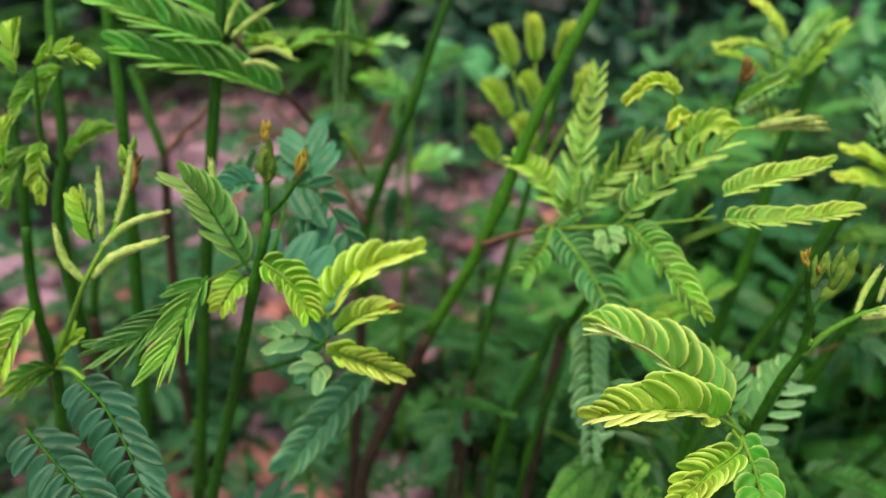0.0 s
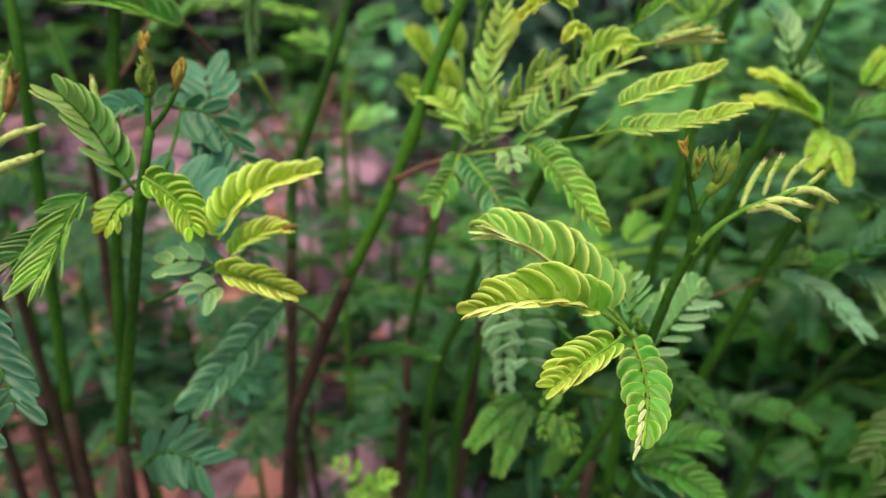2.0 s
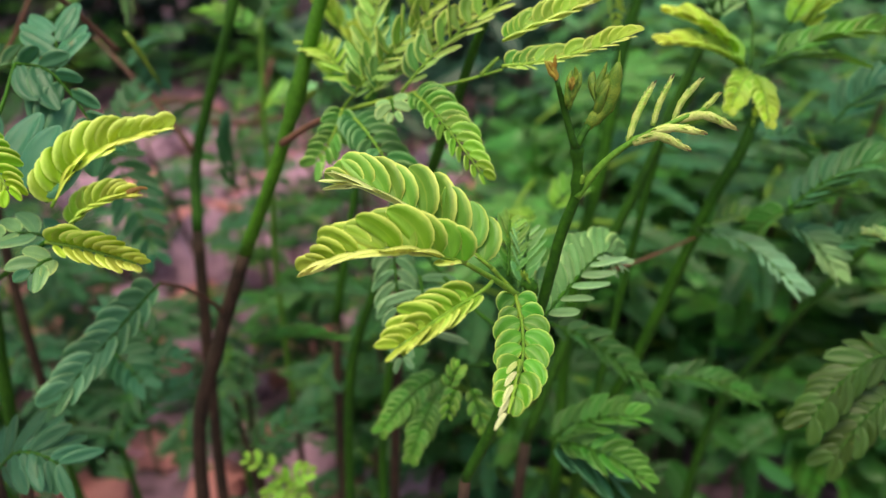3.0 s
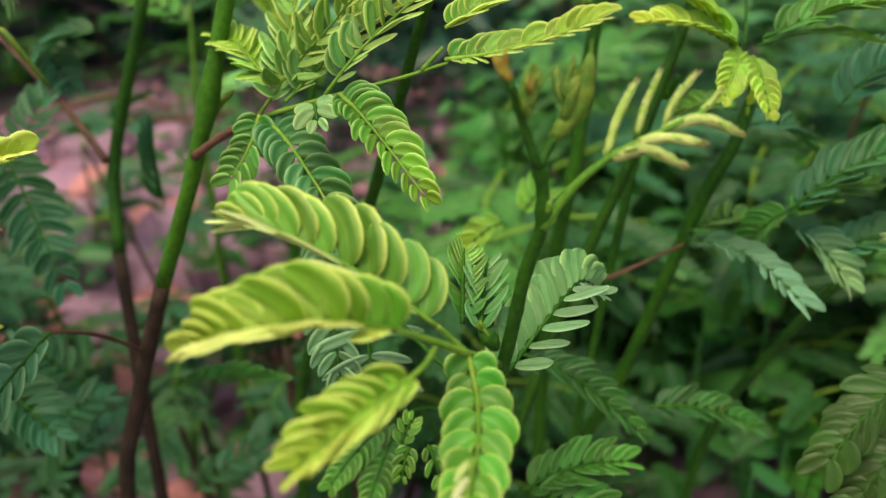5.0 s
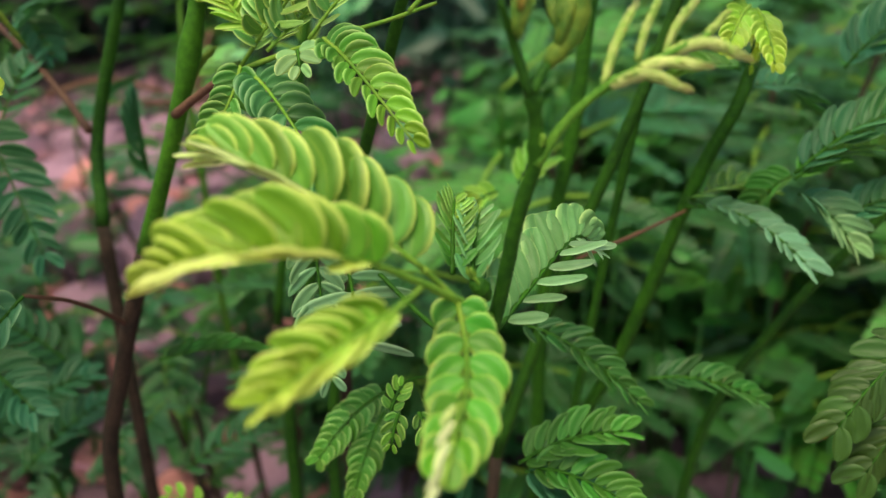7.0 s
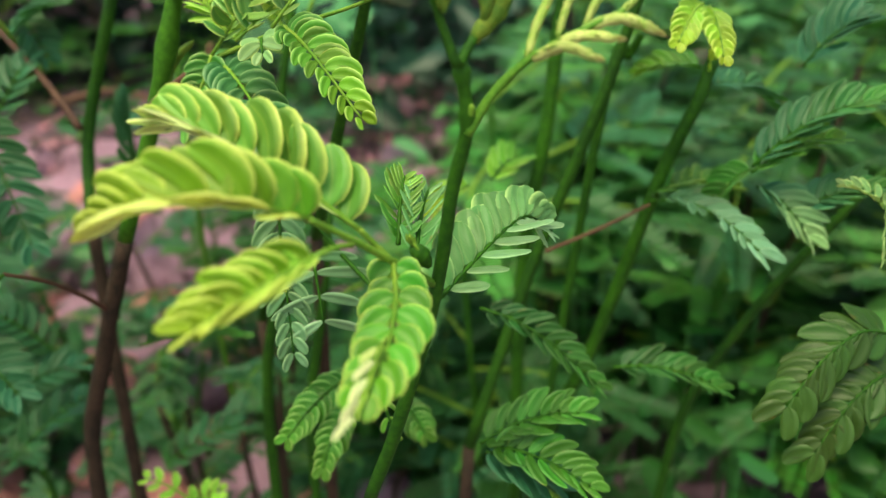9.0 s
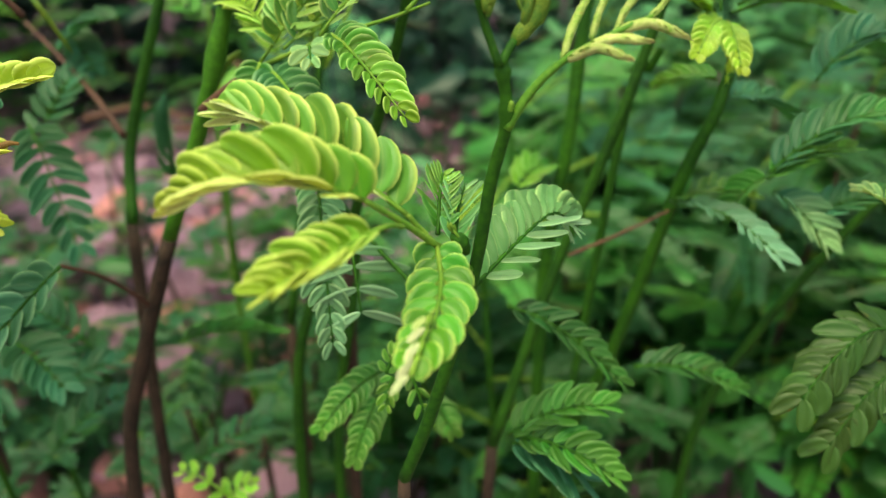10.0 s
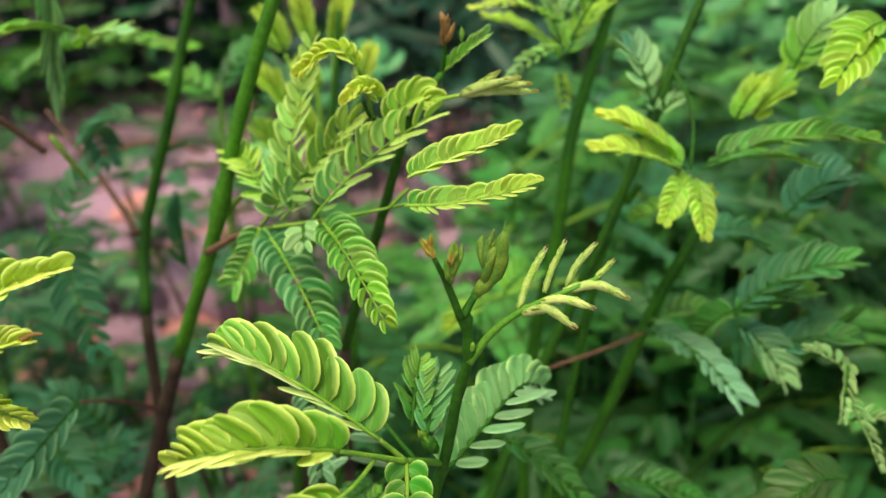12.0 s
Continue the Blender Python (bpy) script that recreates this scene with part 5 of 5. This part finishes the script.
# ---- shoots on the right ----
right = shrub("branching_shrub", [(0.2078, 0.3221, 0.4552), (0.1988, 0.3182, 0.4363), (0.1768, 0.3083, 0.3832), (0.1648, 0.3046, 0.3537), (0.1405, 0.3032, 0.2951), (0.1100, 0.2889, 0.2206)], 0.003, 0.0017,
              "green shrub stem with spread yellow-green and blue-green leaves", knots=(0.7,))
rod("leaf_stalk", [(0.1937, 0.3157, 0.4247), (0.1977, 0.3019, 0.4111), (0.1935, 0.2870, 0.3950)], 0.0007, 0.0005, STEM, right)
for a, b, u, c, n, l in (((0.1920, 0.2870, 0.3950), (0.1617, 0.2938, 0.4157), dirn(0.3, 0.75, 0.65), (FRESH, YEL), 11, 0.0115), ((0.1910, 0.2854, 0.3940), (0.1574, 0.2847, 0.4066), dirn(0.15, 0.75, 0.65), (FRESH, YEL), 11, 0.0115),

                         ((0.1989, 0.2867, 0.3968), (0.2538, 0.2785, 0.4051), dirn(0, 0.8, 0.6), (MID, FRESH), 13, 0.014),
                         ((0.1978, 0.2886, 0.3940), (0.2424, 0.2939, 0.3908), dirn(0, 0.9, 0.4), (MID, FRESH), 11, 0.009), ((0.2163, 0.3072, 0.4048), (0.2281, 0.3140, 0.4184), dirn(-0.3, 0.5, 0.8), (FRESH, LIME), 7, 0.009),
                         ((0.1867, 0.3102, 0.4093), (0.1814, 0.3173, 0.4229), dirn(0, 0, 1), (PALE, PALE), 3, 0.006), ((0.1888, 0.3101, 0.4092), (0.1978, 0.3126, 0.4144), dirn(0, 0.5, 1), (PALE, PALE), 3, 0.006)):
    pinna(right, a, b, up=u, n=n + 2, ll=l * 0.9, lw=l * 0.42, fold=24, sweep=50, sag=0.08, cols=c, rim=0.5)
for a, b, c in (((0.1929, 0.2849, 0.3932), (0.1782, 0.2665, 0.3850), (FRESH, (0.34, 0.5, 0.04))), ((0.1949, 0.2843, 0.3920), (0.1912, 0.2615, 0.3804), (FRESH, LIME))):
    pinna(right, a, b, up=dirn(0.1, 0.3, 1), n=9, ll=0.0066, lw=0.0046, fold=-10, sweep=44, roll=30, cols=c, taper=0.5, rim=0.9, stalk=TWIG)
# a long drooping blue-green pinna with a pale tip
rod("leaf_stalk", [(0.1451, 0.3001, 0.3024), (0.1652, 0.2976, 0.3110), (0.1836, 0.2954, 0.3201)], 0.0008, 0.0006, RED, right, "reddish leaf stalk")
pinna(right, (0.1837, 0.2961, 0.3214), (0.2076, 0.2486, 0.3192), up=dirn(0.2, 0.9, 0.5), n=12, ll=0.011, lw=0.0055, fold=12, sweep=35, sag=0.12, cols=(DEEP, (0.17, 0.36, 0.22)), taper=0.9, rim=0.4)
pinna(right, (0.1856, 0.3015, 0.3212), (0.2243, 0.3086, 0.3178), up=dirn(0, 0.9, 0.5), n=10, ll=0.012, lw=0.005, fold=20, sweep=40, cols=(MID, FRESH))
mates = []
for pts, lab, r in (
    ([(0.1875, 0.3757, 0.4494), (0.1781, 0.3679, 0.4229), (0.1654, 0.3601, 0.3851), (0.1578, 0.3530, 0.3381), (0.1443, 0.3491, 0.2641)], "slender green shrub stem standing behind", 0.0024),
    ([(0.2059, 0.3027, 0.3703), (0.1999, 0.3005, 0.3542), (0.1906, 0.3044, 0.3276), (0.1682, 0.3111, 0.2492), (0.1481, 0.3230, 0.1818)], "green shrub stem with a brown joint at its top", 0.0022),
    ([(0.2756, 0.2973, 0.3239), (0.2603, 0.2992, 0.3036), (0.2317, 0.3083, 0.2516), (0.2111, 0.3153, 0.1964)], "slanting thin green shrub stem", 0.0018),
    ([(0.0533, 0.3065, 0.3286), (0.0452, 0.3039, 0.3014), (0.0283, 0.3085, 0.2443)], "dark green shrub stem low down", 0.0019),
    ([(0.0633, 0.3235, 0.3179), (0.0563, 0.3164, 0.2819), (0.0421, 0.3155, 0.2140)], "brown and green shrub stem low down", 0.0018),
    ([(0.1834, 0.3140, 0.3789), (0.1796, 0.3157, 0.3707), (0.1708, 0.3145, 0.3561)], "short green shrub stem leaning on its neighbour", 0.0014)):
    mates.append(shrub("stem_shrub", pts, r * 1.6, r, lab, group="upright shrub stems", bark_to=1))
def spread(parent, rows, slim=1.0):
    """Loosely spread pinnae: base, tip, colours, pairs of leaflets, leaflet length."""
    for a, b, c, n, l in rows:
        pinna(parent, a, b, up=dirn(0.05, 0.75, 0.65), n=n, ll=l * slim, lw=l * slim * 0.42, fold=18, sweep=44, sag=0.1, cols=c, rim=0.5)


spread(mates[0], (((0.1618, 0.3603, 0.4184), (0.1279, 0.3609, 0.4399), (FRESH, LIME), 12, 0.011), ((0.1620, 0.3614, 0.4205), (0.1832, 0.3715, 0.4410), (FRESH, LIME), 11, 0.012), ((0.1618, 0.3665, 0.4194), (0.1544, 0.3752, 0.4470), (FRESH, PALE), 11, 0.011), ((0.1609, 0.3681, 0.4116), (0.1623, 0.3612, 0.3981), (LIME, LIME), 5, 0.008)), slim=0.72)
spread(mates[1], (((0.2038, 0.3026, 0.3655), (0.2033, 0.2980, 0.3831), (LIME, YEL), 6, 0.009), ((0.2021, 0.3037, 0.3675), (0.1806, 0.3128, 0.3651), (MID, FRESH), 8, 0.011), ((0.2047, 0.3037, 0.3611), (0.2377, 0.3116, 0.3475), (BLUE, MID), 9, 0.014)))
spread(mates[2], (((0.2132, 0.2801, 0.3377), (0.2525, 0.2730, 0.3619), (BLUE, MID), 12, 0.015), ((0.2130, 0.2792, 0.3360), (0.2424, 0.2774, 0.3470), (MID, FRESH), 10, 0.011), ((0.2168, 0.2813, 0.3295), (0.2301, 0.2619, 0.3149), (BLUE, PALE), 8, 0.013), ((0.2277, 0.2758, 0.3199), (0.2555, 0.2683, 0.3307), (BLUE, MID), 9, 0.013),
       ((0.2422, 0.3079, 0.3630), (0.2625, 0.3050, 0.3818), (BLUE, BLUE), 8, 0.016), ((0.2154, 0.2842, 0.3350), (0.2022, 0.2883, 0.3193), (MID, MID), 8, 0.012)))
spread(mates[0], (((0.1575, 0.3506, 0.4372), (0.1212, 0.3440, 0.4463), (FRESH, YEL), 10, 0.009), ((0.1588, 0.3459, 0.4281), (0.1336, 0.3358, 0.4192), (FRESH, PALE), 8, 0.009), ((0.1601, 0.3518, 0.4395), (0.1718, 0.3508, 0.4597), (PALE, FRESH), 10, 0.012), ((0.1614, 0.3471, 0.4304), (0.1819, 0.3537, 0.4543), (FRESH, LIME), 9, 0.012), ((0.1562, 0.3541, 0.4441), (0.1407, 0.3635, 0.4625), (LIME, YEL), 9, 0.01)), slim=0.72)
spread(right, (((0.1829, 0.3077, 0.4191), (0.1746, 0.3163, 0.4359), (PALE, BLUE), 6, 0.013), ((0.2558, 0.2898, 0.4383), (0.2329, 0.2732, 0.4268), (FRESH, LIME), 9, 0.013), ((0.2576, 0.2915, 0.4416), (0.2391, 0.2826, 0.4343), (FRESH, LIME), 8, 0.012), ((0.2438, 0.3241, 0.4169), (0.2577, 0.3247, 0.4406), (FRESH, PALE), 10, 0.014), ((0.2271, 0.3169, 0.4021), (0.2387, 0.3134, 0.4178), (LIME, FRESH), 9, 0.013)))
spread(right, (((0.1148, 0.2630, 0.3030), (0.1514, 0.2388, 0.2818), (DEEP, MID), 11, 0.011), ((0.1627, 0.2659, 0.2701), (0.2018, 0.2543, 0.2632), (DEEP, MID), 11, 0.011), ((0.1090, 0.2310, 0.2723), (0.1439, 0.2286, 0.2829), (MID, (0.08, 0.26, 0.03)), 10, 0.0125), ((0.1111, 0.2265, 0.2747), (0.1425, 0.2095, 0.2673), (MID, (0.08, 0.26, 0.03)), 10, 0.0125),
       ((0.1105, 0.2296, 0.2698), (0.1352, 0.2178, 0.2605), (BLUE, BLUE), 6, 0.018), ((0.1190, 0.3186, 0.3247), (0.1025, 0.3152, 0.3158), (FRESH, LIME), 6, 0.01), ((0.1305, 0.3373, 0.3186), (0.1475, 0.3505, 0.3247), (FRESH, MID), 6, 0.013)))
# a large curled leaf low on the right
pinna(mates[2], (0.2362, 0.2264, 0.3010), (0.1912, 0.2073, 0.2910), up=dirn(-0.2, 0.3, 1), n=14, ll=0.013, lw=0.008, fold=-30, sweep=40, sag=0.2, jitter=1.6, cols=((0.03, 0.075, 0.012), (0.05, 0.11, 0.018)), taper=0.8, rim=0.1)
pinna(mates[2], (0.2393, 0.2206, 0.2899), (0.2007, 0.2040, 0.2746), up=dirn(-0.2, 0.3, 1), n=14, ll=0.013, lw=0.008, fold=-30, sweep=40, sag=0.2, jitter=1.6, cols=((0.03, 0.075, 0.012), (0.05, 0.1, 0.018)), taper=0.8, rim=0.1)
for a, b, n in (((0.2370, 0.2398, 0.3356), (0.2223, 0.2429, 0.3453), 6), ((0.2373, 0.2416, 0.3390), (0.2318, 0.2295, 0.3239), 7), ((0.2357, 0.2308, 0.3224), (0.2500, 0.2301, 0.3216), 6), ((0.2335, 0.2349, 0.3302), (0.2428, 0.2200, 0.3103), 8)):
    pinna(mates[2], a, b, up=dirn(0, 0.6, 0.8), n=n, ll=0.0062, lw=0.0026, fold=50, sweep=56, cols=(PALE, (0.36, 0.52, 0.25)), label="pale folded young pinna")

# ---- shoots that fill the space behind ----
for k in range(34):
    r = random.Random(100 + k)
    y = r.uniform(0.42, 1.15)
    x = r.uniform(0.09, 0.62) * (0.55 + y)
    h = r.uniform(0.2, 0.36) if y < 0.7 else r.uniform(0.16, 0.3)
    # nearest shoots get darker leaf colours, painting in shade from the foliage above
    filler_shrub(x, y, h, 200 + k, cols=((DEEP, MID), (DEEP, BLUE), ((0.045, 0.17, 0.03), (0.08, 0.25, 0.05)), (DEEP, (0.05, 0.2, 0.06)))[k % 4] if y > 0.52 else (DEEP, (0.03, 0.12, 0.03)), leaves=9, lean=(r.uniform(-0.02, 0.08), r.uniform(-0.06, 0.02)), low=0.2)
for k in range(11):
    r = random.Random(300 + k)
    y = r.uniform(0.45, 1.6)
    x = r.uniform(-0.62, 0.1) * (0.25 + y)
    filler_shrub(x, y, r.uniform(0.1, 0.22) if y < 0.8 else r.uniform(0.15, 0.4), 400 + k, cols=(DEEP, BLUE), leaves=7, lean=(r.uniform(-0.05, 0.05), r.uniform(-0.04, 0.02)), low=0.15, size=(0.07, 0.11))

for k in range(7):
    r = random.Random(700 + k)
    y = r.uniform(1.2, 2.1)
    x = r.uniform(-0.75, -0.02) * y
    filler_shrub(x, y, r.uniform(0.25, 0.5), 800 + k, cols=(DEEP, MID), leaves=10, lean=(r.uniform(-0.06, 0.06), r.uniform(-0.06, 0.02)), low=0.15, size=(0.14, 0.22))
for k in range(5):
    r = random.Random(500 + k)
    y = r.uniform(0.42, 0.75)
    x = r.uniform(-0.75, -0.12) * (0.2 + y)
    filler_shrub(x, y, r.uniform(0.18, 0.36), 600 + k, cols=(DEEP, BLUE), leaves=6, lean=(r.uniform(-0.06, 0.03), r.uniform(-0.04, 0.02)), low=0.35, size=(0.08, 0.12))

for k, (p, h) in enumerate((((0.0203, 0.5569, 0.2915), 0.3), ((-0.0067, 0.5838, 0.2340), 0.26), ((-0.1152, 0.7890, 0.1962), 0.3))):
    filler_shrub(p[0], p[1], h, 900 + k, cols=(DEEP, MID), leaves=7, lean=(0.01, -0.02), low=0.3, size=(0.07, 0.1))

for k in range(10):
    r = random.Random(1300 + k)
    y = r.uniform(0.4, 0.62)
    filler_shrub(-0.07 + 0.018 * k + r.uniform(-0.006, 0.006), y, r.uniform(0.13, 0.24), 1400 + k, cols=(DEEP, (0.04, 0.15, 0.03)), leaves=3, lean=(r.uniform(0.0, 0.03), r.uniform(-0.02, 0.02)), low=0.5, size=(0.035, 0.06))

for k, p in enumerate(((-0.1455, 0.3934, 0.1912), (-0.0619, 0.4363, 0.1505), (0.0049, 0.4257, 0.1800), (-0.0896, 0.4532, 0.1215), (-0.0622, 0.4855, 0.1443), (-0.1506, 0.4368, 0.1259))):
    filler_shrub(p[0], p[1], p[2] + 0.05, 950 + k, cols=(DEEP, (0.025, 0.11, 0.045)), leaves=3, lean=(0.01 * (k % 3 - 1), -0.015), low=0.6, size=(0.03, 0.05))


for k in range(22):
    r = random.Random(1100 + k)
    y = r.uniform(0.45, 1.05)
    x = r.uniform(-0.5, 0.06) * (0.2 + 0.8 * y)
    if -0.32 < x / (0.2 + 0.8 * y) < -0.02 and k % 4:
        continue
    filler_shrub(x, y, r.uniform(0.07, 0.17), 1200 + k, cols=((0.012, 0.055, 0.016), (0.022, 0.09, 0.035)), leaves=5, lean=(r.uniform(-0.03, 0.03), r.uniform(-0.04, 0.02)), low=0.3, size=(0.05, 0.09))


def broad_leaf_patch(name, spots, size, col, label, seed, height):
    """Low broad-leaved weeds as one tangle: short stalks and many oval leaves held flat."""
    rnd = random.Random(seed)
    v, f, u = [], [], []
    for (x0, y0, rad, count) in spots:
        for _ in range(count):
            a, d = rnd.uniform(0, 6.283), rad * math.sqrt(rnd.random())
            x, y = x0 + d * math.cos(a), y0 + d * math.sin(a)
            z = ground_height(x, y) + rnd.uniform(*height)
            k = size * rnd.uniform(0.6, 1.25)
            t, nn, side = frame_of(V((math.cos(a * 7), math.sin(a * 7), rnd.uniform(-0.5, 0.2))), V((rnd.uniform(-0.5, 0.5), rnd.uniform(-0.7, 0.2), 1)))
            m = Matrix((side * k * rnd.uniform(0.65, 0.9), t * k, nn * k * 0.7)).transposed()
            sv, sf, su = SHAPES[rnd.randrange(len(SHAPES))]
            b = len(v)
            v += [V((x, y, z)) + m @ V(q) for q in sv]
            f += [tuple(b + q for q in face) for face in sf]
            u += su
            tv, tf = tube([V((x, y, ground_height(x, y) - 0.03)), V((x, y, z * 0.5)), V((x, y, z))], lambda s: 0.0012, 4)
            b = len(v)
            v += tv
            f += [tuple(b + q for q in face) for face in tf]
            u += [(0.4, 0.5)] * len(tv)
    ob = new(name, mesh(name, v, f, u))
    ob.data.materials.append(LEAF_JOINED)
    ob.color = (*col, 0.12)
    return tagged(ob, label, "weeds", kind="stuff")


# far weeds: leaf colour darkened to stand for the shade back there
broad_leaf_patch("far_weeds", [(0.1, 1.35, 0.22, 90), (0.3, 1.7, 0.4, 180)], 0.055, (0.011, 0.048, 0.03), "blue-green weeds behind, colour darkened for shade", 16, (0.03, 0.3))
broad_leaf_patch("weeds", [(0.02, 1.0, 0.08, 14), (0.4, 1.3, 0.07, 14), (0.62, 1.2, 0.2, 56), (0.9, 1.35, 0.3, 80), (1.2, 1.7, 0.4, 80)], 0.05, (0.08, 0.26, 0.1), "broad-leaved green weeds standing behind the shrubs", 5, (0.04, 0.34))
broad_leaf_patch("mid_weeds", [(0.32, 0.82, 0.22, 120), (0.5, 0.9, 0.25, 140), (0.3, 0.6, 0.12, 90), (0.42, 0.66, 0.12, 60)], 0.033, (0.05, 0.19, 0.036), "soft green leafy weeds between the shrub shoots", 15, (0.02, 0.2))
broad_leaf_patch("low_weeds", [(-0.02, 0.6, 0.12, 16), (-0.24, 0.75, 0.2, 12), (0.1, 0.6, 0.12, 60), (-0.5, 0.7, 0.2, 35), (-0.25, 0.95, 0.2, 16), (-0.6, 1.0, 0.25, 30), (0.35, 0.7, 0.32, 420), (0.6, 1.2, 0.5, 420), (-0.12, 1.4, 0.15, 50), (-0.8, 1.6, 0.4, 20), (-0.45, 1.5, 0.3, 10)], 0.028, (0.028, 0.12, 0.026), "small-leaved dark green weeds low on the soil", 6, (0.01, 0.1))
# thicket leaves nearly black: its deep shade is painted into the colour
broad_leaf_patch("thicket", [(-2.0, 2.6, 0.7, 420), (-1.1, 2.35, 0.5, 560), (-0.3, 2.3, 0.45, 560), (0.45, 2.2, 0.5, 620), (1.3, 2.3, 0.6, 620), (2.3, 2.6, 0.8, 420)], 0.1, (0.007, 0.03, 0.02), "leafy thicket closing the view behind, shade put into its colour", 8, (0.02, 1.1))


def litter(name, count, region, label, seed, mat, long=False):
    rnd = random.Random(seed)
    v, f, u = [], [], []
    x0, x1, y0, y1 = region
    for _ in range(count):
        x, y = rnd.uniform(x0, x1), rnd.uniform(y0, y1)
        z = ground_height(x, y) - 0.012 + rnd.uniform(0, 0.012)
        a = rnd.uniform(0, 6.283)
        b = len(v)
        if long:
            d = V((math.cos(a), math.sin(a), rnd.uniform(-0.05, 0.25))) * rnd.uniform(0.04, 0.16)
            tv, tf = tube([V((x, y, z)), V((x, y, z)) + d * 0.5 + V((0, 0, 0.004)), V((x, y, z)) + d], lambda s: 0.0016 - 0.0007 * s, 5)
            v += tv
            f += [tuple(b + q for q in face) for face in tf]
            u += [(0.5, 0.5)] * len(tv)
        else:
            k = rnd.uniform(0.015, 0.04)
            t, nn, side = frame_of(V((math.cos(a), math.sin(a), rnd.uniform(-0.3, 0.3))), V((rnd.uniform(-0.5, 0.5), rnd.uniform(-0.5, 0.5), 1)))
            m = Matrix((side * k * rnd.uniform(0.4, 0.8), t * k, nn * k)).transposed()
            sv, sf, su = SHAPES[rnd.randrange(len(SHAPES))]
            v += [V((x, y, z)) + m @ V(q) for q in sv]
            f += [tuple(b + q for q in face) for face in sf]
            u += su
    ob = new(name, mesh(name, v, f, u))
    ob.data.materials.append(mat)
    return tagged(ob, label, "litter", kind="stuff")


def lump_mesh(seed):
    """A broken lump, about 1 across, with flat facets and dull edges."""
    rnd = random.Random(seed)
    bm = bmesh.new()
    bmesh.ops.create_cube(bm, size=1.0)
    bmesh.ops.subdivide_edges(bm, edges=bm.edges[:], cuts=2, use_grid_fill=True)
    for v in bm.verts:
        p = v.co
        p *= 1 / max(0.62, p.length * 0.95)
        p += 0.3 * V((noise.noise(p * 1.3 + V((seed, 0, 0))), noise.noise(p * 1.3 + V((0, seed, 0))), noise.noise(p * 1.3 + V((0, 0, seed)))))
        p *= 0.75
    me = bpy.data.meshes.new("stone")
    bm.to_mesh(me)
    bm.free()
    return me


LUMPS = [[lump_mesh(10 * m + k) for k in range(4)] for m in range(2)]
for m, mat in enumerate((BRICK, CLOD)):
    for me in LUMPS[m]:
        me.materials.append(mat)
rub = random.Random(21)
for k in range(210):
    y = rub.uniform(0.48, 0.95) if k % 3 else rub.uniform(0.9, 1.5)
    x = rub.uniform(-0.75, 0.16) * (0.25 + y * 0.75)
    m = int(rub.random() < 0.35 + 0.5 * (y > 0.9))
    size = rub.uniform(0.018, 0.055) * (1 + 0.5 * (y > 0.9))
    st = new("stone", LUMPS[m][rub.randrange(4)])
    st.matrix_world = Matrix.Translation((x, y, ground_height(x, y) - 0.02 + size * 0.22)) @ Euler((rub.uniform(-0.3, 0.3), rub.uniform(-0.3, 0.3), rub.uniform(0, 6))).to_matrix().to_4x4() @ Matrix.Diagonal((size * rub.uniform(0.8, 1.4), size, size * rub.uniform(0.5, 0.8), 1))
    tagged(st, ("salmon-pink lump of broken brick lying on the soil", "mauve lump of stone lying on the soil")[m], "stone", "rubble on the soil")
for pts in (((-0.1192, 0.7147, 0.2590), (-0.0776, 0.6936, 0.2618), (-0.0422, 0.6754, 0.2705)), ((-0.0526, 0.7192, 0.3127), (-0.0609, 0.7082, 0.2908), (-0.0710, 0.6948, 0.2642)), ((-0.1955, 0.7162, 0.2737), (-0.1478, 0.7296, 0.2779), (-0.1030, 0.7227, 0.2644))):
    tw = thing("dry_twig", pts[0], "pinkish-brown dry twig lying over the litter", "twig", "dry twigs")
    rod("twig", pts, 0.003, 0.002, RED, tw, sides=7)
litter("dry_leaves", 500, (-1.2, 0.5, 0.45, 1.9), "pinkish-brown dry leaves scattered over the soil", 11, DRY)
litter("dry_stalks", 160, (-1.2, 0.5, 0.5, 1.9), "thin pinkish dry stalks lying on the soil", 12, STRAW, long=True)
